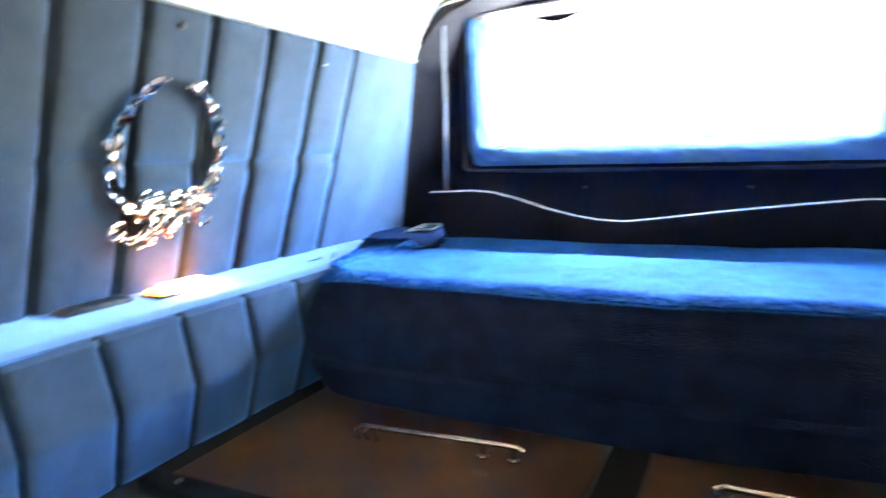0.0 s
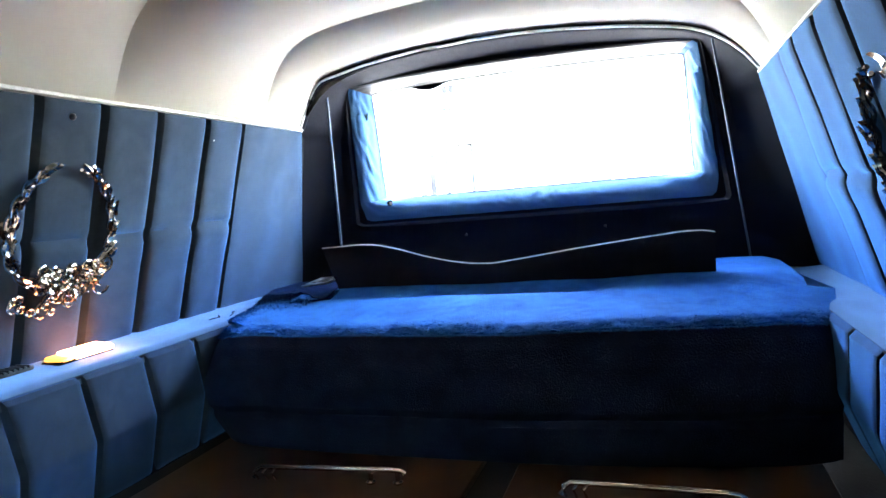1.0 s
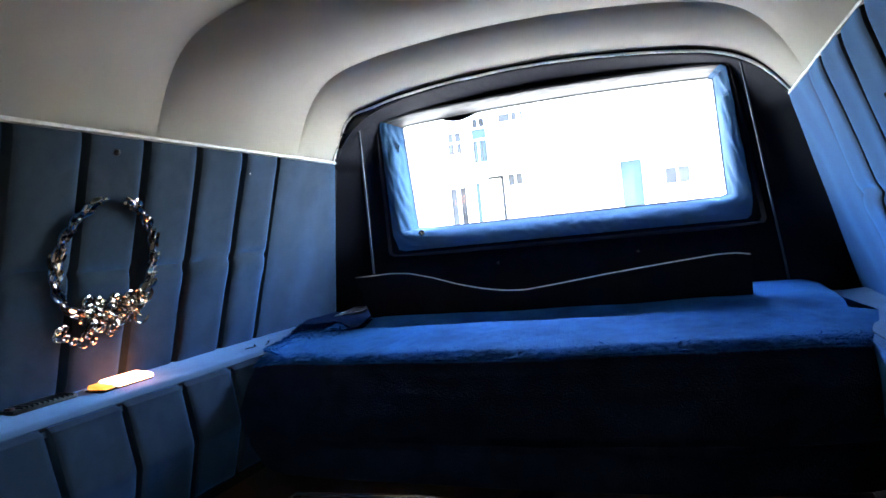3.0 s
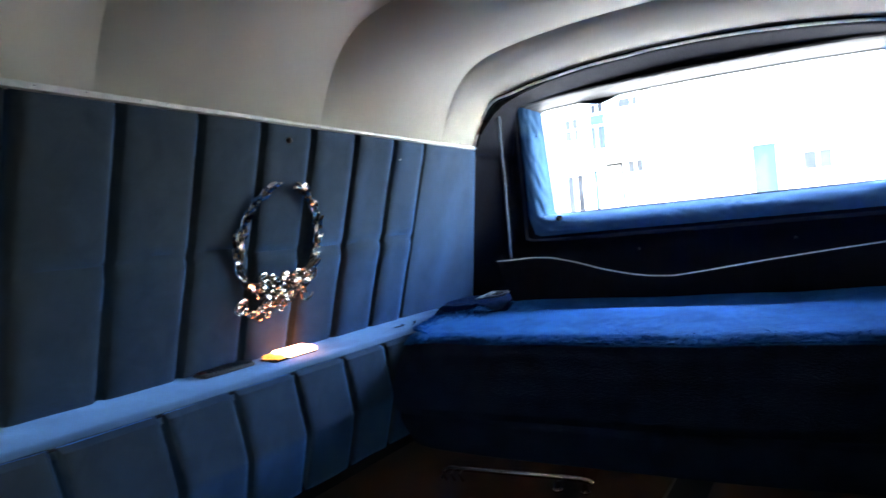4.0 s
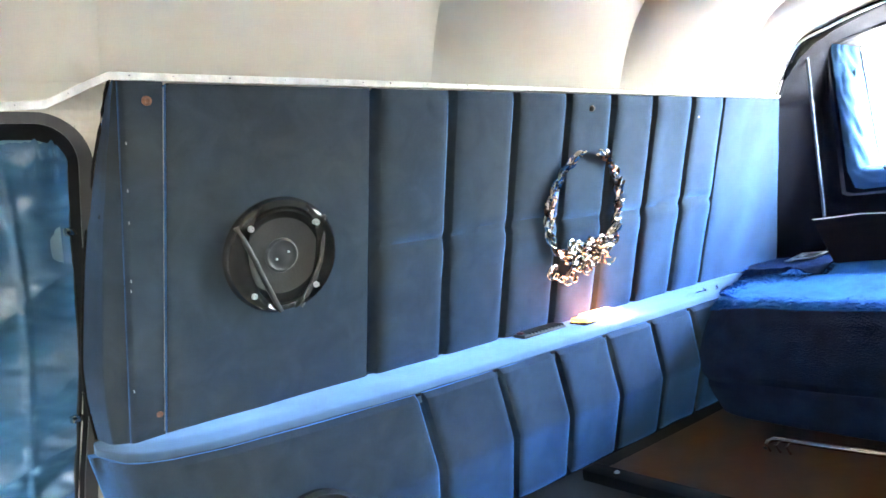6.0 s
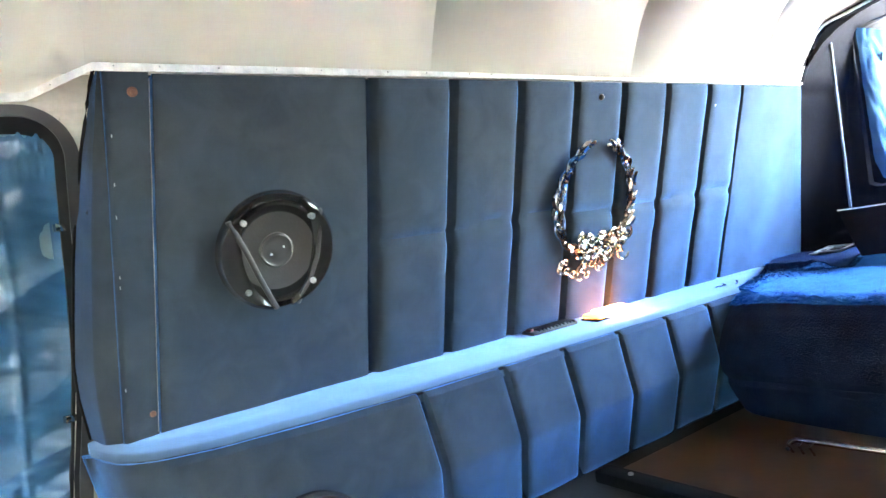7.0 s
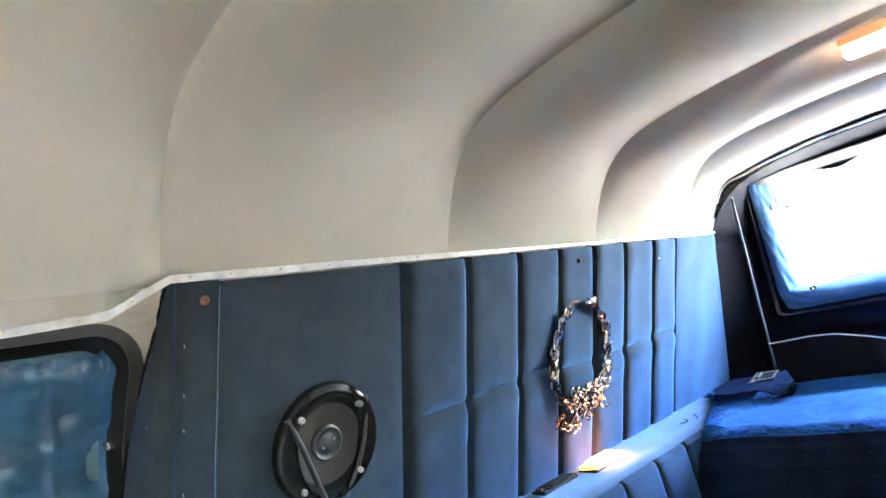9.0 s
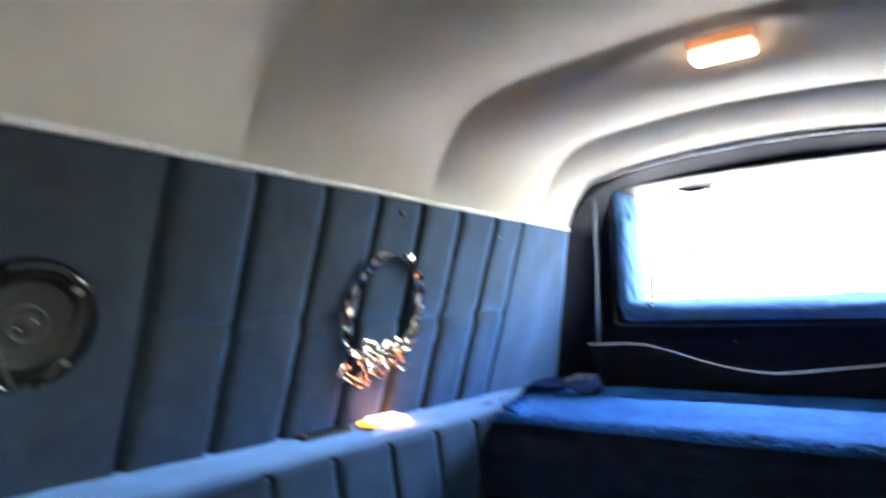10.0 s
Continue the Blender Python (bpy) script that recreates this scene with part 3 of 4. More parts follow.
def liner_point(k, n, y, y_true):
    """A point of the headliner: the arch, less the sag between the bows."""
    c = math.cos(math.pi * k / n)
    x = -0.706 * math.copysign(abs(c) ** 0.6, c)
    z = arch_z(x, y)
    ramp = min(1.0, max(0.0, z - TOP) / 0.21)
    side = ramp ** 1.2 * (2 - ramp)
    # pulled up tight round the dome lamp
    d = dip(y) * side * (1 - 0.85 * math.exp(-(x / 0.16) ** 2 - ((y - 1.29) / 0.07) ** 2))
    lean = Vector((x / 0.706 * 0.75 * abs(x / 0.706) ** 2, 0, 1)).normalized()
    if x < -0.5 and abs(y - 0.03) < 0.25:
        # the bow's end strains the cloth: pale ridges down to the corner
        ridge = 0.0
        for (ya, za, yb, zb, high) in ((0.030, 0.893, -0.016, 0.838, 0.0085), (0.034, 0.890, 0.066, 0.850, 0.0072), (0.030, 0.885, 0.044, 0.985, 0.0045)):
            ty, tz = yb - ya, zb - za
            f = min(1.0, max(0.0, ((y - ya) * ty + (z - za) * tz) / (ty * ty + tz * tz)))
            away = math.hypot(y - ya - f * ty, z - za - f * tz)
            ridge = max(ridge, high * math.exp(-(away / 0.011) ** 2) * (1 - 0.7 * f))
        d += ridge
    x, z = x - lean.x * d, z - lean.z * d
    if k in (0, n) and y < 0.073:
        z = strip_at(y)[1]
    return (x, y_true, z)


ceiling = tagged(obj("ceiling", headliner(), LINER), "taut pale grey cloth headliner over arched roof bows", "ceiling", kind="structure")
ROOF = material("roof_metal", (0.02, 0.02, 0.025), 0.4, vary=0.2, scale=3, grain=60, bump=0.05)
tagged(obj("roof", sheet(lambda u, v: ((-1 + 2 * u) * 1.0, FRONT - 0.05 + 4.45 * v, 1.24 - 0.04 * abs(2 * u - 1) ** 4), 24, 2, (0, 0, 0.02)), ROOF), "dark painted steel car roof over the headliner", "roof", kind="structure")


# ---- rear door ----
def door_y(z):
    return 2.262 - (z - 0.45) * 0.185


N = 288
WX, WZ = 0.0, 0.745


def ring(kind):
    pts = []
    for k in range(N):
        a = 2 * math.pi * (k + 0.5) / N
        c, s = math.cos(a), math.sin(a)
        if kind == "arch":
            r = 0.02
            while True:
                x, z = WX + c * r, WZ + s * r
                lim = 0.745 if z < TOP else 0.706
                if abs(x) > lim + max(0.0, TOP - z) * 0.28 or z < 0.30 or (z > TOP and z > arch_z(min(abs(x), 0.7059), 2.02) + 0.004):
                    break
                r += 0.003
            pts.append((x, z))
        else:
            (bl, br, tl, tr, bz, tz, m) = {"outer": (-0.630, 0.616, -0.598, 0.556, 0.516, 0.998, 0.014), "pane": (-0.543, 0.528, -0.538, 0.514, 0.603, 0.975, 0.010)}[kind]
            r = 0.02
            while True:
                x, z = WX + c * r, WZ + s * r
                f = min(1, max(0, (z - bz) / (tz - bz)))
                crown = tz - 0.010 * x + 0.013 * (1 - (x / 0.53) ** 2)
                ex = max(0, bl + (tl - bl) * f + m - x, x - br - (tr - br) * f + m)
                ez = max(0, bz + m - z, z - crown + m)
                if math.hypot(ex, ez) > m:
                    break
                r += 0.001
            pts.append((x, z))
    return pts


A, O, G = ring("arch"), ring("outer"), ring("pane")


def loft(rows, keep=lambda k: True):
    bm = bmesh.new()
    vs = [[bm.verts.new(p) for p in r] for r in rows]
    for a, b in zip(vs, vs[1:]):
        for k in range(N):
            if keep(k):
                bm.faces.new((a[k], a[(k + 1) % N], b[(k + 1) % N], b[k]))
    bmesh.ops.delete(bm, geom=[v for v in bm.verts if not v.link_faces], context="VERTS")
    return bm


def rear_door():
    d = tagged(empty("rear_door", (0, 2.1, 0.3)), "rear car door padded in near-black navy vinyl", "car door")
    rows = []
    for f in (0, 0.12, 0.3, 0.5, 0.7, 0.85, 0.94, 1.0):
        row = []
        for p, q in zip(A, O):
            x, z = mix2(p, q, f)
            edge = 2.012 + 0.333 * max(0.0, TOP - p[1])
            y = edge + (door_y(z) - edge) * min(1, f * 1.5) ** 0.8 - 0.012 * (f > 0.9) * (1 - abs(f - 0.95) / 0.05)
            row.append((x, y + 0.003 * noise.noise(Vector((x * 7, z * 7, 3))), z))
        rows.append(row)
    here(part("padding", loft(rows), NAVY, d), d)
    rev = []
    for step in range(25):
        f = step / 24
        row = []
        for k, (p, q) in enumerate(zip(O, G)):
            x, z = mix2(p, q, f)
            y = door_y(z) - 0.006 + 0.085 * f ** (1.5 if z > 0.9 else 2.7)
            swell = max(0.0, math.sin(math.pi * min(1.0, f * 1.05))) ** 0.6
            run = (z if abs(x) > 0.5 else x) * 6.28
            slant = 3.0 * f * (1 if x < 0 else -1)
            ply = abs(math.sin(run * 5.5 + slant * 2 + 2.5 * noise.noise(Vector((x * 14, z * 14, f * 3))))) ** 0.7
            wr = (0.0075 if abs(x) > 0.5 else 0.0022) * swell * ply
            wr += 0.004 * swell * noise.noise(Vector((x * 45 + f * 2.5, z * 45, 7)))
            row.append((x + math.copysign(wr, -x) * 0.6 if abs(x) > 0.5 else x, y - 0.5 * wr, z + (wr * 0.5 if abs(x) <= 0.5 else 0)))
        rev.append(row)
    over = lambda k: 24 < 360 * (k + 0.5) / N < 156 and O[k][1] > 0.95
    # navy outer band paints the shade on the lining's rolled edge
    here(part("window_edge", loft(rev[:4]), NAVY, d, "rolled edge of the window lining, its shade painted navy"), d)
    here(part("window_lining", loft(rev[3:], lambda k: not over(k)), REVEAL, d, "pale blue gathered cloth lining round the rear window"), d)
    here(part("top_lining", loft(rev[3:], over), GREY_LINING, d, "top of the window lining, its grey light painted in"), d)
    gy = lambda z: door_y(z) + 0.079
    gask = [(x, gy(z), z) for x, z in G]
    here(part("gasket", tube(gask, 0.0032, 8, True), RUBBER, d, "black rubber window gasket"), d)
    bm = bmesh.new()
    bm.faces.new([bm.verts.new((x, gy(z) + 0.004, z)) for x, z in G])
    p = facing(here(part("pane", bm, GLASS, d, "clear rear window pane", False), d), (0, -1, 0))
    p.visible_shadow = False
    for s, top, flare, thick in ((-1, 0.615, 0.10, 0.0042), (1, 0.578, 0.135, 0.0030)):
        seam = [(s * (top + flare * (1.0 - z)), 2.045 + 0.20 * (1.0 - z), z) for z in [0.34 + 0.665 * k / 24 for k in range(25)]]
        here(part("seam_piping", tube(seam, thick, 10), EDGE, d, "dusty blue piping on the door edge"), d)
    for x in (-0.229, 0.246):
        here(part("screw", lathe([(0.005, 0.0), (0.005, 0.003), (0.002, 0.005)], 12, Matrix.Translation((x, door_y(0.455) - 0.012, 0.455)) @ pose(0, 0, 0, 90)), CONE, d), d)
    knob = lathe([(0.004, 0), (0.004, 0.012), (0.011, 0.016), (0.011, 0.022), (0.005, 0.026)], 16, Matrix.Translation((-0.505, door_y(0.57) + 0.02, 0.578)) @ pose(0, 0, 0, 60))
    here(part("lock_knob", knob, CHROME, d, "small chrome lock knob"), d)
    # loose cloth hanging over the glass at the top
    def flap(u, v):
        x = -0.40 + 0.16 * u
        drop = 0.016 * max(0.0, math.sin(math.pi * u)) ** 1.5
        z = 0.984 - drop * v
        return (x, gy(z) - 0.008, z)
    here(part("loose_flap", sheet(flap, 16, 4, (0, 0.003, 0)), NAVY, d, "loose dark cloth sagging over the glass"), d)


rear_door()

# arched header trim between headliner and door
xs = [-0.700 + 1.400 * k / 60 for k in range(61)]
head = [(x, 2.004, arch_z(x, 2.02) - 0.006) for x in xs]
trim = tagged(obj("header_trim", tube(head, 0.011, 8), NAVY), "black padded arch trim over the rear door", "trim", kind="structure")
part("piping", tube([(x, y - 0.010, z - 0.002) for x, y, z in [(x, y, z + 0.002 * noise.noise(Vector((x * 9, 0, 5)))) for x, y, z in head]], 0.0042, 8), PIPING, trim, "white piping on the arch")

# roof edge over the side window
for s, n in ((-1, "left"), (1, "right")):
    tagged(obj("roof_side_" + n, block(min(s * 0.99, s * 0.735), max(s * 0.99, s * 0.735), FRONT - 0.05, 0.10, 0.872, 1.22), ROOF, False), "dark roof edge above the side window", "bodywork", kind="structure")
    tagged(obj("sill_" + n, block(min(s * 1.10, s * 1.02), max(s * 1.10, s * 1.02), FRONT - 0.05, 0.10, -0.1, 0.20), ROOF, False), "dark sill below the side window", "bodywork", kind="structure")
# body shell that closes the corners outside the trim


def shell_ring():
    pts = []
    for x, z in A:
        a = math.atan2(z - WZ, x - WX)
        pts.append((WX + 1.25 * math.cos(a) * 0.85, WZ + 1.0 * math.sin(a) * 0.9))
    return pts


S = shell_ring()
tagged(obj("rear_bodywork", loft([[(x, 2.014 + 0.333 * max(0.0, TOP - z), z) for x, z in A], [(x, 2.03, z) for x, z in S], [(x, 2.40, z) for x, z in S], [(x, 2.36, z) for x, z in O]]), ROOF, False),
       "dark bodywork round the rear door", "bodywork", kind="structure")
for s, n in ((-1, "left"), (1, "right")):
    tagged(obj("outer_skin_" + n, block(min(s * 0.99, s * 0.95), max(s * 0.99, s * 0.95), 0.06, 2.4, -0.1, 1.22), ROOF, False), "dark outer body panel of the car", "bodywork", kind="structure")


# ---- carpeted platform ----
def plat_profile(v):
    """Front and top of the platform in (y, z), from the floor up and back."""
    pts = [(1.412, 0.0), (1.405, 0.04), (1.396, 0.085), (1.402, 0.100), (1.386, 0.12), (1.376, 0.17), (1.374, 0.22), (1.384, 0.260), (1.402, 0.287), (1.44, 0.302), (1.55, 0.320), (1.75, 0.345), (2.12, 0.342)]
    ts = np.linspace(0, 1, len(pts))
    return float(np.interp(v, ts, [p[0] for p in pts])), float(np.interp(v, ts, [p[1] for p in pts]))


def plat_point(u, v):
    y, z = plat_profile(v)
    e = 2 * u - 1
    half = float(np.interp(y, (1.40, 1.64, 1.78, 1.90, 2.12), (0.685, 0.690, 0.697, 0.703, 0.712) if e < 0 else (0.685, 0.72, 0.73, 0.735, 0.735))) if z > 0.27 else 0.685
    x = e * half + 0.055 * max(0.0, e) ** 4 * (z < 0.33)
    ends = abs(e) ** 16
    bow = 0.03 * e * e + 0.035 * max(0.0, e) ** 3
    fade = max(0.0, min(1.0, (1.75 - y) / 0.3))
    y += (bow + 0.03 * ends - 0.012) * fade + 0.008 * noise.noise(Vector((x * 2.2, z * 4, 1))) * fade
    z += 0.004 * noise.noise(Vector((x * 6, y * 6, 2))) * (z > 0.02) - 0.012 * ends * (0.2 < z < 0.33)
    # the loose front swells against the wall
    y -= 0.05 * max(0.0, -e) ** 5 * math.sin(math.pi * min(1.0, max(0.0, z / 0.27))) * fade
    # a hollow along the foot of the board
    z -= 0.024 * math.exp(-((y - 1.735) / 0.06) ** 2) * min(1.0, max(0.0, (0.62 - e) / 0.3)) * min(1.0, max(0.0, (e + 0.86) / 0.1)) * (z > 0.3)
    # the corners sink towards the side shelves
    z -= 0.55 * max(0.0, z - 0.318) * min(1.0, max(0.0, (abs(e) - (0.62 if e < 0 else 0.93)) / (0.36 if e < 0 else 0.07))) ** 1.5 * min(1.0, max(0.0, (y - 1.42) / 0.12))
    return Vector((x, y, max(z, 0.0)))


# The front's shade is painted in with the darker copy of the carpet.
platform = tagged(obj("bed_platform", sheet(lambda u, v: plat_point(u, v * 0.71), 80, 60, (0, 0.05, 0.0)), SHADED_SHAG), "raised bed platform in navy shag, its front painted in shade", "bed platform")


def carpet_point(u, v):
    """Clumped shag over the top, ragged along its front lip."""
    p = plat_point(u, 0.675 + 0.325 * v)
    lip = max(0.0, 1 - v / 0.22)
    clump = noise.noise(Vector((p.x * 55, p.y * 40, 3))) + 0.6 * noise.noise(Vector((p.x * 130, p.y * 90, 8)))
    return p + Vector((0, -0.003 - 0.007 * lip * clump, 0.003 + (0.0008 + 0.004 * lip) * clump))


# The top takes the lit copy, its brightness put into the colour.
part("carpet_top", sheet(carpet_point, 300, 70, (0, 0.006, -0.012)), CARPET, platform, "navy shag carpet on the platform top, painted as lit")


def corner_edge(y):
    """How far the loose shag reaches over the side shelf, along x."""
    return float(np.interp(y, (1.40, 1.46, 1.62, 1.74, 1.86, 1.93), (0.630, 0.655, 0.702, 0.745, 0.800, 0.846)))


def corner_point(u, v):
    """Shag turned out over the end of the side shelf, ragged along its edge."""
    y = 1.455 + 0.605 * v
    rag = 0.006 * noise.noise(Vector((y * 28, 1, 2))) + 0.004 * noise.noise(Vector((y * 90, 4, 2)))
    far = corner_edge(y) + rag * (1 if y < 1.9 else 0)
    x = 0.56 + (far - 0.56) * u
    high = float(np.interp(y, (1.40, 1.44, 1.55, 1.75, 2.06), (0.296, 0.304, 0.322, 0.340, 0.338)))
    z = high + (0.3185 - high) * u ** 1.6 - 0.060 * (1 - u) ** 4
    return (-x, y, z + 0.003 * noise.noise(Vector((x * 30, y * 30, 6))))


# Deep navy painting the back corner's shade; the loose threads share it.
NAVY_SHADE = material("deep_navy_shade", (0.0022, 0.0115, 0.038), 0.95, vary=0.4, scale=12, grain=280, bump=0.7, depth=0.004, second=(0.0015, 0.007, 0.024), specular=0.03)


def corner_shade_point(u, v):
    """Dark sheet over the back corner: paints the shade beside the board."""
    y = 1.72 + 0.35 * v + (0.06 * u + 0.02 * noise.noise(Vector((u * 9, 3, 1)))) * (1 - v)
    far = corner_edge(y)
    x = 0.520 + (min(0.80, far - 0.015) - 0.520) * u
    along = (11 + (y - 1.75) / 0.37 if y > 1.75 else 10 + (y - 1.55) / 0.2) / 12
    z = plat_point(0.5 - 0.5 * min(1.0, x / 0.705), along).z + 0.0075
    if x > 0.56:
        z = max(z, corner_point((x - 0.56) / (far - 0.56), (y - 1.455) / 0.605)[2] + 0.003)
    return (-x, y, z + 0.002 * noise.noise(Vector((x * 50, y * 50, 9))))


part("corner_shade", sheet(corner_shade_point, 50, 50, (0, 0, -0.012)), NAVY_SHADE, platform, "dark navy sheet painting the shade in the back corner")
part("corner_carpet", sheet(corner_point, 50, 110, (0, 0, -0.006)), CARPET, platform, "blue shag carpet turned over the end of the shelf")


def pile():
    """The carpet's pile: single thin tufts over the top and front."""
    rnd = random.Random(4)
    y_of = lambda v: plat_profile(v)[0]
    verts, faces = [], []

    def lay(name, mat, label):
        me = bpy.data.meshes.new(name)
        me.from_pydata(verts, [], faces)
        me.materials.append(mat)
        ob = new(name, me)
        ob.parent = platform
        tagged(ob, label, kind="stuff")
        verts.clear()
        faces.clear()

    for _ in range(70000):
        u = rnd.random()
        v = 0.70 + 0.29 * rnd.random() if rnd.random() < 0.7 else 0.668 + 0.060 * rnd.random()
        p = plat_point(u, v)
        du, dv = plat_point(min(1, u + 0.004), v) - plat_point(max(0, u - 0.004), v), plat_point(u, v + 0.006) - plat_point(u, v - 0.006)
        n = du.cross(dv).normalized()
        if n.z < -0.2 or (n.z < 0.3 and n.y > 0):
            n = -n
        long = (0.003 if y_of(v) > 1.46 else 0.013) * (0.6 + rnd.random())
        lean = Vector((rnd.uniform(-1, 1), rnd.uniform(-1, 1), rnd.uniform(-0.6, 0.4))) * 0.7
        lift = Vector((rnd.uniform(-0.7, 0.7), -0.9, -0.35)) if y_of(v) <= 1.46 else Vector((0, 0, 0))
        tip = p + (n * (0.5 if y_of(v) <= 1.46 else 1.0) + lean * 0.8 + lift).normalized() * long
        side = Vector((rnd.uniform(-1, 1), rnd.uniform(-1, 1), rnd.uniform(-1, 1))).normalized() * 0.0011
        i = len(verts)
        verts += [p - side, p + side, tip]
        faces.append((i, i + 1, i + 2))

    def tuft(p):
        tip = p + Vector((rnd.uniform(-1.2, 0.4), rnd.uniform(-1, 0.6), rnd.uniform(0.1, 0.7))).normalized() * rnd.uniform(0.003, 0.007)
        side = Vector((rnd.uniform(-1, 1), rnd.uniform(-1, 1), rnd.uniform(-1, 1))).normalized() * 0.0009
        i = len(verts)
        verts.extend((p - side, p + side, tip))
        faces.append((i, i + 1, i + 2))

    for _ in range(4000):
        tuft(Vector(corner_point(1 - 0.4 * rnd.random() ** 2, rnd.random())))
    lay("shag", CARPET, "short ragged shag pile")
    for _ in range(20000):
        # dark tufts thin out forwards, softening the painted corner shade
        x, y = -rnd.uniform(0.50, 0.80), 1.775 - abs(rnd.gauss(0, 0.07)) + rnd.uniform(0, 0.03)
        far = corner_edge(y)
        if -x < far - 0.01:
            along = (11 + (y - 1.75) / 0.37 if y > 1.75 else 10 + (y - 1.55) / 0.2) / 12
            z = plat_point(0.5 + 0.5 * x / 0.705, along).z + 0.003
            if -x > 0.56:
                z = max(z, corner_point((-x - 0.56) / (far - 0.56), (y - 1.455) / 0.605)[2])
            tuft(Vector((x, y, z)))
    lay("corner_shade_tufts", NAVY_SHADE, "dark navy tufts softening the painted corner shade")


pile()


# ---- board with a wavy top on the platform ----
def wave_board():
    top_x = [-0.550, -0.50, -0.43, -0.37, -0.30, -0.22, -0.149, -0.09, -0.028, 0.06, 0.197, 0.35, 0.47, 0.52, 0.545]
    top_z = [0.466, 0.467, 0.470, 0.466, 0.449, 0.424, 0.407, 0.398, 0.395, 0.405, 0.423, 0.440, 0.452, 0.452, 0.446]
    b = tagged(empty("headboard", (0, 1.8, 0.35)), "low navy padded board with white wavy piping, on the carpet", "board")
    def f(u, v):
        x0 = -0.55 + 1.095 * u
        zt = float(np.interp(x0, top_x, top_z))
        x = x0 + (0.045 * (1 - v) * max(0.0, 1 - u * 6))
        return (x, 1.80 + 0.012 * (1 - v) - 0.006 * math.sin(math.pi * v), 0.322 + (zt - 0.322) * v)
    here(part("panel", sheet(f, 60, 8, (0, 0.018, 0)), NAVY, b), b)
    line = [(-0.552 + 1.098 * k / 70, 1.802, float(np.interp(-0.55 + 1.095 * k / 70, top_x, top_z)) + 0.002) for k in range(71)]
    here(part("piping", tube(line, 0.0014, 8), PIPING, b, "white piping along the wavy edge"), b)


wave_board()


def latch_plate():
    t = tagged(empty("latch_plate", (-0.648, 1.965, 0.3485)), "flat chrome latch frame lying on the carpet", "latch")
    m = pose(-0.648, 1.965, 0.3485, 0, 0, 11.5) @ Matrix.Diagonal((0.70, 0.70, 0.7, 1))
    for a in ((-0.051, 0.051, -0.115, -0.107), (-0.051, 0.051, 0.107, 0.115), (-0.051, -0.043, -0.108, 0.108), (0.043, 0.051, -0.108, 0.108)):
        bm = block(*a, 0.0, 0.006, 0.002)
        bm.transform(m)
        here(part("bar", bm, STEEL, t), t)
    for name, a, mat, label in (("recess", (-0.044, 0.044, -0.108, 0.108, -0.002, 0.001), SEAL, "dark recess"),
                                ("lever", (-0.026, -0.016, -0.05, 0.06, 0.002, 0.008), STEEL, "bright steel lever"),
                                ("tab", (-0.060, -0.030, -0.150, -0.118, -0.002, 0.002), DULL_STEEL, "small steel tab")):
        bm = block(*a, 0.0009)
        bm.transform(m)
        here(part(name, bm, mat, t, label), t)


latch_plate()


for n, (x, y, turn) in enumerate(((-0.755, 1.500, 0.3), (-0.742, 1.560, 1.2))):
    curl = [(x + 0.016 * math.sin(turn + 0.32 * k), y + 0.006 * k + 0.004 * math.cos(k), 0.3135 - 0.0008 * n + 0.0016 * abs(math.sin(k * 0.5))) for k in range(12)]
    tagged(obj("loose_thread", tube(curl, 0.0012, 6), NAVY_SHADE), "short dark curled thread lying on the shelf", "thread", group="loose threads")


# ---- chrome skid rails on the floor ----
def skid_rail(x0, x1, y0, y1):
    r = tagged(empty("skid_rail", (x0, y0, 0)), "low chrome skid rail on the wooden floor", "rail", group="skid rails")
    at = lambda f, z: (x0 + (x1 - x0) * f, y0 + (y1 - y0) * f, z)
    here(part("bar", tube([at(0, 0.006), at(0.02, 0.022), at(0.06, 0.03), at(0.9, 0.03), at(0.97, 0.028), at(1, 0.022)], 0.0055, 10), CHROME, r), r)
    for f in (0.78, 0.95):
        here(part("post", lathe([(0.010, 0), (0.010, 0.004), (0.005, 0.007), (0.005, 0.026)], 14, Matrix.Translation(at(f, 0.0))), CHROME, r), r)
    for f in (0.03, 0.09, 0.15):
        here(part("peg", tube([at(f, 0.002), (at(f, 0)[0] - 0.004, at(f, 0)[1] - 0.01, 0.022), at(f + 0.02, 0.03)], 0.003, 6), CHROME, r), r)


skid_rail(-0.465, -0.112, 1.242, 1.267)
skid_rail(0.212, 0.535, 1.255, 1.245)


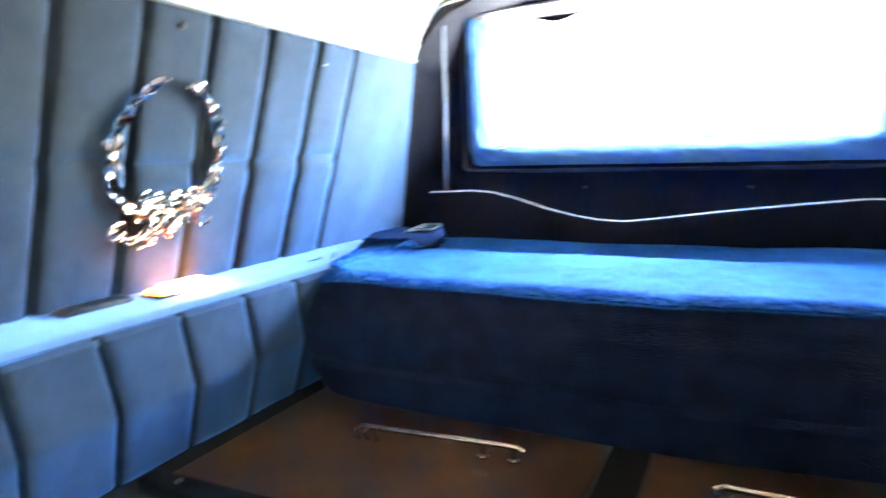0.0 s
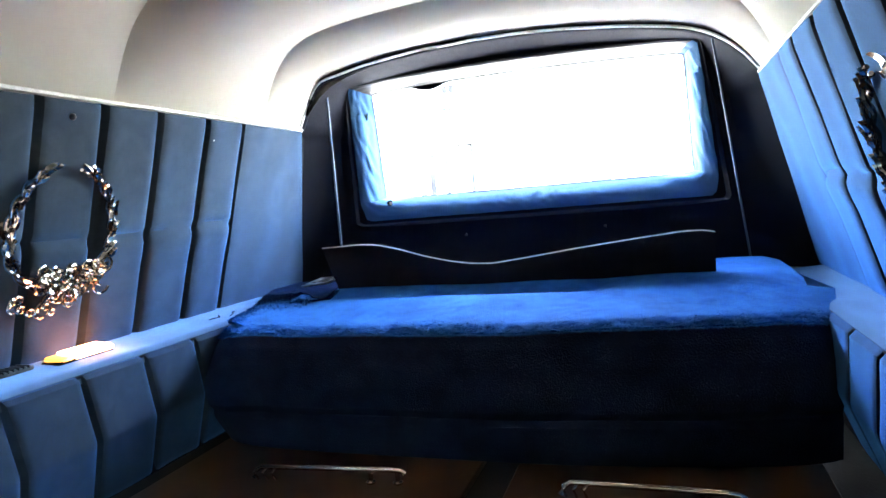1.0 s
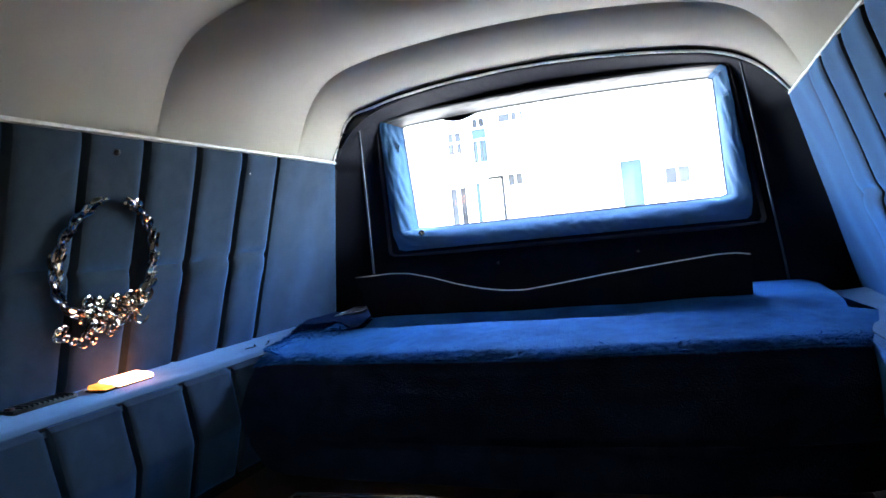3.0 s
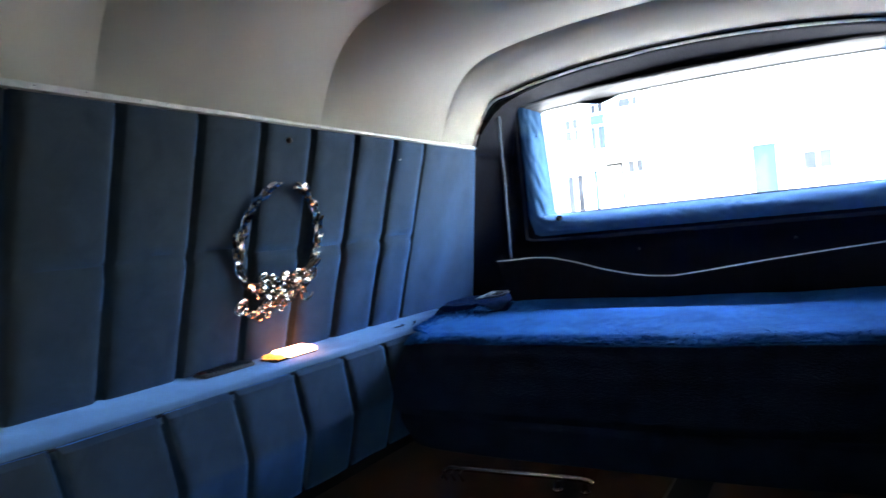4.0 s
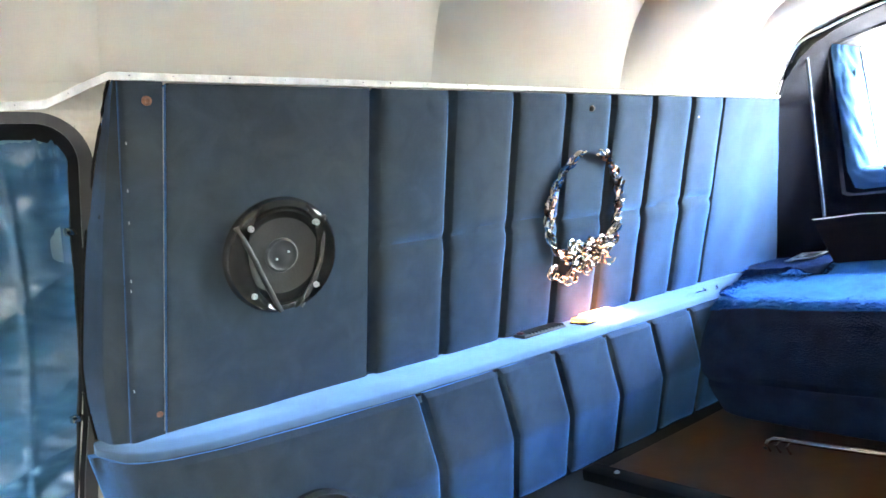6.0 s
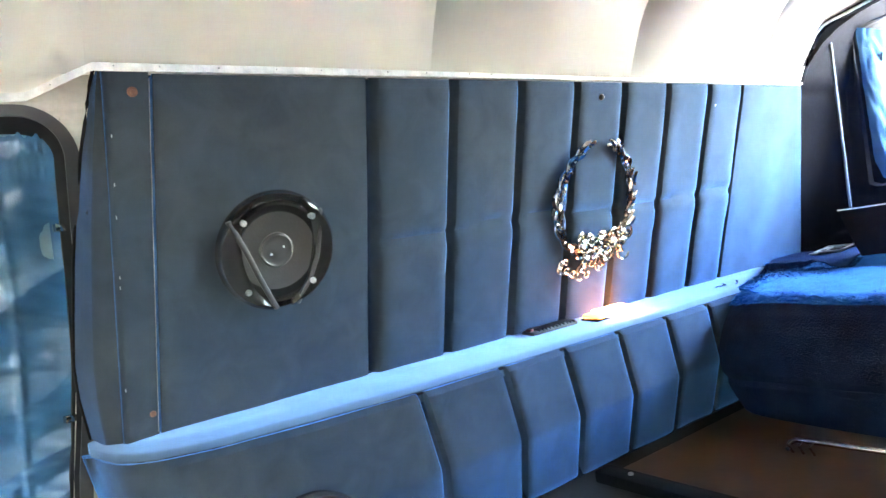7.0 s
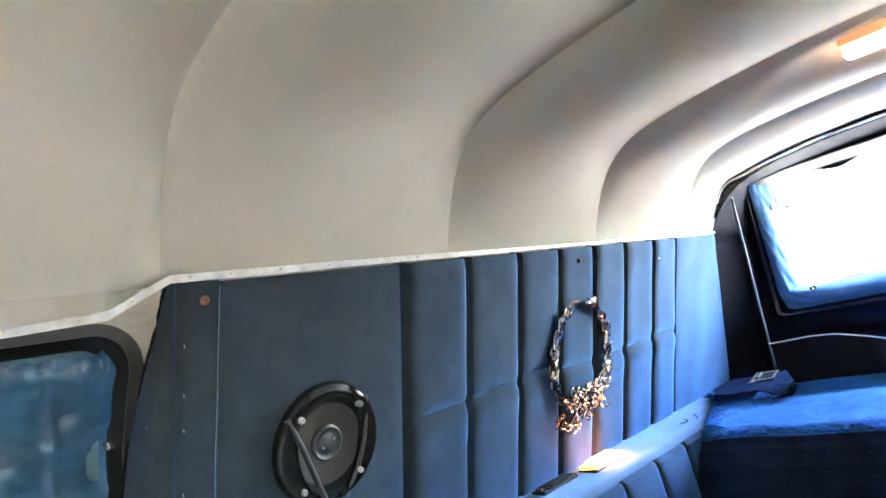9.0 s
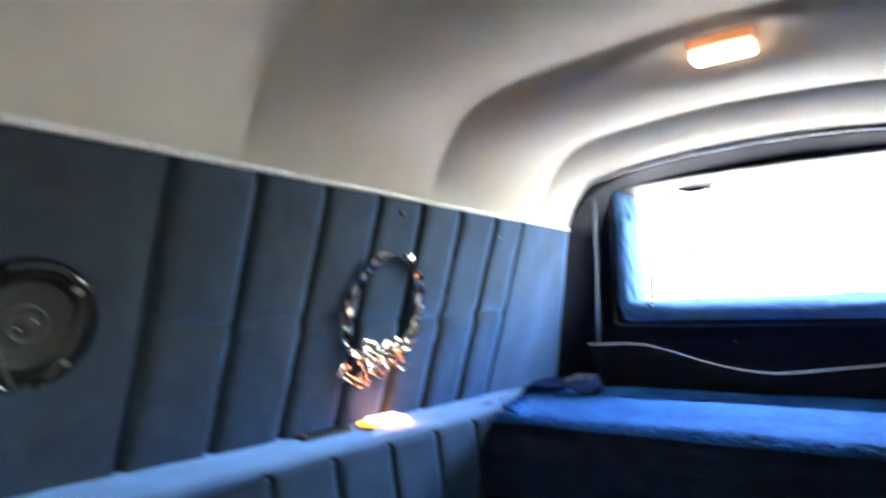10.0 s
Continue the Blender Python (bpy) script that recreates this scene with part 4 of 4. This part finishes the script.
# ---- loudspeaker ----
def loudspeaker():
    c = Vector((-(wall_x(0.577) - 0.012), 0.317, 0.577))
    s = tagged(empty("loudspeaker", c), "round black car loudspeaker with four bright screws", "loudspeaker")
    # local axes: z out of the wall, x to the rear, y up
    out = Vector((0.958, 0, -0.287)).normalized()
    xa = Vector((0, 1, 0))
    ya = out.cross(xa)
    if ya.z < 0:
        ya = -ya
    R = Matrix((xa, ya, xa.cross(ya))).transposed().to_4x4()
    if (R @ Vector((0, 0, 1))).x < 0:
        R = Matrix((-xa, ya, (-xa).cross(ya))).transposed().to_4x4()
    m = Matrix.Translation(c) @ R
    flip = 1 if (R @ Vector((1, 0, 0))).y > 0 else -1
    def add(name, bm, mat, label=""):
        bm.transform(m)
        return here(part(name, bm, mat, s, label), s)
    add("basket", lathe([(0.098, -0.006), (0.100, 0.003), (0.096, 0.011), (0.086, 0.014), (0.080, 0.010), (0.076, 0.002), (0.076, -0.006)], 56, caps=False), PLASTIC, "glossy black basket rim")
    add("surround", lathe([(0.082, 0.010), (0.077, 0.013), (0.071, 0.011), (0.066, 0.006), (0.064, 0.003)], 48, caps=False), SEAL)
    add("cone", lathe([(0.0655, 0.009), (0.050, 0.0055), (0.036, 0.003), (0.020, 0.002), (0.001, 0.002)], 48, caps=False), CONE, "matt grey paper cone")
    add("tweeter", lathe([(0.030, 0.001), (0.0295, 0.006), (0.026, 0.0085), (0.022, 0.006), (0.016, 0.0065), (0.009, 0.0095), (0.001, 0.0105)], 32), TWEETER, "small centre tweeter")
    for k, a in enumerate((28, 205)):
        aa = radians(a)
        p = Vector((math.cos(aa) * 0.012 * flip, math.sin(aa) * 0.012, 0.0085))
        add("dome", lathe([(0.0022, 0), (0.0020, 0.0015), (0.001, 0.002)], 10, Matrix.Translation(p)), STEEL)
    # crescent cover plates left and right, and slim struts
    for sgn, a0, a1 in ((-1, 115, 262), (1, -78, 62)):
        bm = bmesh.new()
        k, rows = 26, []
        for i in range(k + 1):
            a = radians(a0 + (a1 - a0) * i / k)
            wide = 0.004 + 0.030 * max(0.0, math.sin(math.pi * i / k)) ** 0.8
            pr = [(0.099, 0.002), (0.099, 0.012), (0.094, 0.018), (0.097 - wide * 0.5, 0.019), (0.095 - wide, 0.014), (0.095 - wide, 0.004)]
            rows.append([bm.verts.new((flip * r * math.cos(a), r * math.sin(a), z)) for r, z in pr])
        for a, b in zip(rows, rows[1:]):
            for j in range(5):
                bm.faces.new((a[j], a[j + 1], b[j + 1], b[j]))
        bm.faces.new(rows[0])
        bm.faces.new(rows[-1][::-1])
        add("cover_plate", bm, PLASTIC, "crescent cover plate")
    strut = [(-0.080, 0.058), (-0.068, 0.034), (-0.054, 0.004), (-0.036, -0.038), (-0.020, -0.072), (-0.008, -0.096)]
    add("strut", tube([(flip * x, y, 0.014 + 0.004 * math.sin(math.pi * k / 5)) for k, (x, y) in enumerate(strut)], 0.0046, 12), TWEETER, "slanted dull black strut")
    strut = [(0.074, 0.064), (0.074, 0.03), (0.068, -0.015), (0.054, -0.055), (0.028, -0.094)]
    add("strut", tube([(flip * x, y, 0.014) for x, y in strut], 0.0045, 10), TWEETER, "slim dull black strut")
    for x, y in ((-0.058, 0.054), (0.058, 0.054), (0.056, -0.057), (-0.056, -0.060)):
        add("screw", lathe([(0.0052, 0.008), (0.0052, 0.0215), (0.0042, 0.0238), (0.0022, 0.0238), (0.0018, 0.0205)], 16, Matrix.Translation((flip * x, y, 0))), STEEL, "bright screw head")


loudspeaker()


# ---- chrome wreath ornaments ----
def leaf(length, wide, thick):
    bm = bmesh.new()
    n, rows = 7, []
    for i in range(n + 1):
        f = i / n
        w = wide * math.sin(math.pi * min(0.98, 0.04 + f * 0.95)) ** 0.7
        y = length * f
        zc = 0.25 * length * f * f
        rows.append([bm.verts.new(p) for p in ((-w, y, zc), (0, y, zc + thick), (w, y, zc), (0, y, zc - thick * 0.6))])
    for a, b in zip(rows, rows[1:]):
        for k in range(4):
            bm.faces.new((a[k], a[(k + 1) % 4], b[(k + 1) % 4], b[k]))
    bm.faces.new(rows[0][::-1])
    bm.faces.new(rows[-1])
    return bm


def join(target, bm, m):
    me = bpy.data.meshes.new("tmp")
    bm.transform(m)
    bm.to_mesh(me)
    bm.free()
    target.from_mesh(me)
    bpy.data.meshes.remove(me)


def wreath(side):
    cy, cz = 1.081, 0.594
    base = Vector((side * (wall_x(cz) - 0.018), cy, cz))
    w = tagged(empty("wreath_ornament", base), "chrome leaf wreath ornament hung on the velour wall", "wreath", group="chrome wreaths")
    out = Vector((-side * 0.958, 0, -0.287)).normalized()
    ya = (Vector((0, 0, 1)) - out * out.z).normalized()
    xa = ya.cross(out)
    m = Matrix((xa, ya, out)).transposed().to_4x4()
    m.translation = base
    flip = 1 if xa.y > 0 else -1
    rnd = random.Random(11)
    def add(name, bm, mat=CHROME, label=""):
        bm.transform(m)
        return here(part(name, bm, mat, w, label), w)
    ry, rz = 0.124, 0.131
    def at(a, k=1.0):
        """a: degrees from straight up, to the rear."""
        t = radians(a)
        return Vector((flip * ry * math.sin(t) * k * (1 - 0.12 * math.cos(t)), rz * math.cos(t) * k, 0))
    for sgn in (1, -1):
        br = None
        for strand in (0.0, math.pi):
            path = []
            for i in range(91):
                turn = 0.30 * i + strand
                path.append(at(sgn * (17 + 153 * i / 90), 1 + 0.045 * math.cos(turn)) + Vector((0, 0, 0.006 + 0.005 * math.sin(turn))))
            stem = add("branch", tube(path, 0.0043, 8, taper=lambda f: 0.72 + 0.5 * math.sin(math.pi * min(1.0, f + 0.08)) + 0.10 * math.sin(f * 40)), CHROME, "twisted chrome branch")
            br = br or stem
        for i in range(27):
            a = sgn * (26 + 5.4 * i + rnd.uniform(-2, 2))
            p, q = at(a, rnd.uniform(0.93, 1.07)), at(a - sgn * 4)
            d = (q - at(a)).normalized()
            ang = math.atan2(d.y, d.x) - math.pi / 2
            tilt = rnd.choice((-1, 1))
            lf = leaf(rnd.uniform(0.024, 0.036), rnd.uniform(0.0050, 0.0075), 0.0042)
            ml = Matrix.Translation(p + Vector((0, 0, 0.012))) @ pose(0, 0, 0, 0, 0, math.degrees(ang) + tilt * rnd.uniform(4, 20)) @ pose(0, 0, 0, rnd.uniform(-12, 2), tilt * rnd.uniform(5, 40), 0)
            lf.transform(ml)
            lf.transform(m)
            o = part("leaf", lf, CHROME, br)
            o.matrix_parent_inverse = Matrix.Identity(4)
    # knot of scrolls and blossoms at the foot
    for i in range(15):
        x, y = rnd.uniform(-0.045, 0.11), -0.112 + rnd.uniform(-0.034, 0.030)
        turn = rnd.uniform(0, 360)
        pts = []
        for k in range(14):
            a = radians(turn + 26 * k)
            r = 0.005 + 0.0012 * k
            pts.append((flip * x + r * math.cos(a), y + r * math.sin(a), 0.006 + 0.0012 * k))
        add("scroll", tube(pts, 0.0038, 8, taper=lambda f: 1.2 - 0.6 * f), CHROME)
    for i in range(14):
        x, y = rnd.uniform(-0.105, 0.060), -0.122 - rnd.uniform(0.0, 0.042)
        y = min(y, -0.118 + 0.25 * min(0.0, x))
        turn = rnd.uniform(0, 360)
        pts = [(flip * x + (0.003 + 0.0008 * k) * math.cos(radians(turn + 29 * k)), y + (0.003 + 0.0008 * k) * math.sin(radians(turn + 29 * k)), 0.005 + 0.001 * k) for k in range(12)]
        add("scroll", tube(pts, 0.0034, 8, taper=lambda f: 1.2 - 0.6 * f), CHROME)
    for i, (x, y) in enumerate(((-0.125, -0.150), (-0.105, -0.158), (-0.085, -0.168), (-0.066, -0.172), (-0.05, -0.162), (0.005, -0.150), (0.022, -0.146), (0.052, -0.132), (0.066, -0.118), (-0.035, -0.176))):
        pts = []
        turn = rnd.uniform(0, 360)
        for k in range(12):
            a = radians(turn + 30 * k)
            r = 0.003 + 0.0008 * k
            pts.append((flip * (x + 0.018) + r * math.cos(a), y - 0.004 + r * math.sin(a), 0.006 + 0.001 * k))
        add("scroll", tube(pts, 0.0036, 8, taper=lambda f: 1.2 - 0.6 * f), CHROME)
    for i, (x, y) in enumerate(((-0.015, -0.095), (0.018, -0.086), (0.05, -0.095), (0.04, -0.122), (0.004, -0.122), (0.082, -0.085), (0.075, -0.112), (-0.045, -0.108), (0.1, -0.1))):
        pet = bmesh.new()
        for k in range(6):
            lf = leaf(0.016, 0.0062, 0.004)
            join(pet, lf, Matrix.Translation((flip * x, y, 0.010)) @ pose(0, 0, 0, 0, 0, 60 * k + 17 * i) @ pose(0, 0, 0, 25, 0, 0))
        add("blossom", pet, CHROME, "chrome blossom")
    for a, b in (((0.0, -0.13), (-0.06, -0.178)), ((0.03, -0.12), (0.095, -0.105)), ((0.01, -0.125), (0.055, -0.15)), ((-0.07, -0.10), (0.0, -0.135))):
        p, q = Vector((flip * a[0], a[1], 0.006)), Vector((flip * b[0], b[1], 0.010))
        mid = (p + q) / 2 + Vector((0, 0.012, 0.006))
        add("ribbon", tube([p, (p + mid) / 2, mid, (mid + q) / 2, q], 0.0038, 8, taper=lambda f: 0.6 + 0.9 * math.sin(math.pi * f)), CHROME, "polished ribbon end")


wreath(-1)
wreath(1)


# ---- shelf lamp and its ribbed switch box ----
lamp = tagged(empty("shelf_lamp", (-0.80, 1.12, 0.315)), "lit warm white courtesy lamp with amber end, on the shelf", "lamp")
def lens_block(y0, y1, x0, x1, z1, slope):
    bm = block(x0, x1, y0, y1, 0.312, z1, 0.006)
    for v in bm.verts:
        if v.co.z > 0.32:
            v.co.z -= slope * (v.co.x - x0)
    return bm
here(part("lens", lens_block(1.082, 1.188, -0.812, -0.757, 0.331, 0.12), LENS, lamp, "glowing warm white lens"), lamp)
here(part("amber_end", lens_block(1.050, 1.083, -0.809, -0.759, 0.327, 0.12), AMBER, lamp, "amber end of the lens"), lamp)
here(part("base", block(-0.809, -0.759, 1.044, 1.186, 0.309, 0.317, 0.003), PLASTIC, lamp, "black lamp base"), lamp)
BOXED = material("charcoal_plastic", (0.017, 0.018, 0.021), 0.5, vary=0.3, scale=30, grain=200, bump=0.1)
box = tagged(empty("switch_box", (-0.8, 0.94, 0.312)), "black ribbed plastic switch box on the shelf", "switch box")
here(part("housing", block(-0.826, -0.786, 0.872, 1.012, 0.312, 0.322, 0.004), BOXED, box), box)
for k in range(11):
    here(part("rib", block(-0.824, -0.784, 0.890 + k * 0.0108, 0.8945 + k * 0.0108, 0.319, 0.325, 0.001), BOXED, box, "", False), box)
here(part("red_button", block(-0.815, -0.798, 0.875, 0.886, 0.320, 0.326, 0.002), material("red_plastic", (0.13, 0.018, 0.016), 0.5), box, "dull red button"), box)


# ---- dome lamp ----
def dome_lamp():
    y, z = 1.288, 1.117
    d = tagged(empty("dome_lamp", (0, y, z)), "lit rectangular dome lamp with amber base on the headliner", "lamp")
    here(part("base", block(-0.070, 0.060, y - 0.024, y + 0.034, z - 0.018, z + 0.014, 0.009), LAMP_BASE, d, "glowing amber base"), d)
    here(part("lens", block(-0.067, 0.058, y - 0.012, y + 0.032, z - 0.040, z - 0.016, 0.009), DOME, d, "glowing white lens"), d)


dome_lamp()

# ---- small fittings on the wall ----
btn = tagged(obj("wall_button", lathe([(0.007, 0), (0.007, 0.004), (0.004, 0.008), (0.001, 0.009)], 16), RUBBER), "dark button pressed into the velour channel", "button")
btn.matrix_world = Matrix.Translation(upper_point(-1, 1.082, 0.815, 0.014)) @ pose(0, 0, 0, 0, 107, 0)
rust = tagged(obj("rust_screw", lathe([(0.007, 0), (0.007, 0.002), (0.0035, 0.0035), (0.003, 0.0015)], 18), RUST), "rusty screw head in the velour flange", "screw", group="wall screws")
rust.matrix_world = Matrix.Translation(upper_point(-1, 0.122, 0.822, 0.006)) @ pose(0, 0, 0, 0, 107, 0)
for yy, zz in ((0.090, 0.765), (0.087, 0.70), (0.085, 0.655), (0.081, 0.57), (0.080, 0.555), (0.072, 0.40)):
    tk = tagged(obj("staple", block(-0.0007, 0.0007, -0.0007, 0.0007, -0.0024, 0.0024, 0.0003), THREAD), "bright staple in the folded velour edge", "staple", group="flange staples")
    tk.matrix_world = Matrix.Translation(upper_point(-1, yy, zz, 0.008))
low_rust = tagged(obj("rust_screw", lathe([(0.005, 0), (0.005, 0.002), (0.002, 0.003)], 14), RUST), "small rusty tack at the foot of the flange", "screw", group="wall screws")
low_rust.matrix_world = Matrix.Translation(upper_point(-1, 0.107, 0.352, 0.006)) @ pose(0, 0, 0, 0, 107, 0)
pin = tagged(obj("wall_pin", lathe([(0.0025, 0), (0.0025, 0.002), (0.001, 0.003)], 12), TAPE), "tiny white pin in the velour seam", "pin")
pin.matrix_world = Matrix.Translation(upper_point(-1, 1.528, 0.795, 0.014)) @ pose(0, 0, 0, 0, 107, 0)


# ---- dark round loudspeaker low in the wheel-arch panel ----
def low_speaker():
    c = Vector((-0.672, 0.276, 0.112))
    s = tagged(empty("low_loudspeaker", c), "round black loudspeaker low in the velour wheel-arch panel", "loudspeaker")
    m = Matrix.Translation(c) @ pose(0, 0, 0, 0, 90, 0)
    for name, prof, mat in (("basket", [(0.088, -0.012), (0.090, 0.004), (0.084, 0.012), (0.074, 0.010), (0.072, -0.006)], PLASTIC),
                            ("cone", [(0.073, 0.008), (0.05, 0.004), (0.025, 0.001), (0.001, 0.001)], CONE),
                            ("tweeter", [(0.024, -0.014), (0.023, 0.004), (0.012, 0.008), (0.001, 0.009)], PLASTIC)):
        here(part(name, lathe(prof, 40, m, name == "tweeter"), mat, s), s)


low_speaker()
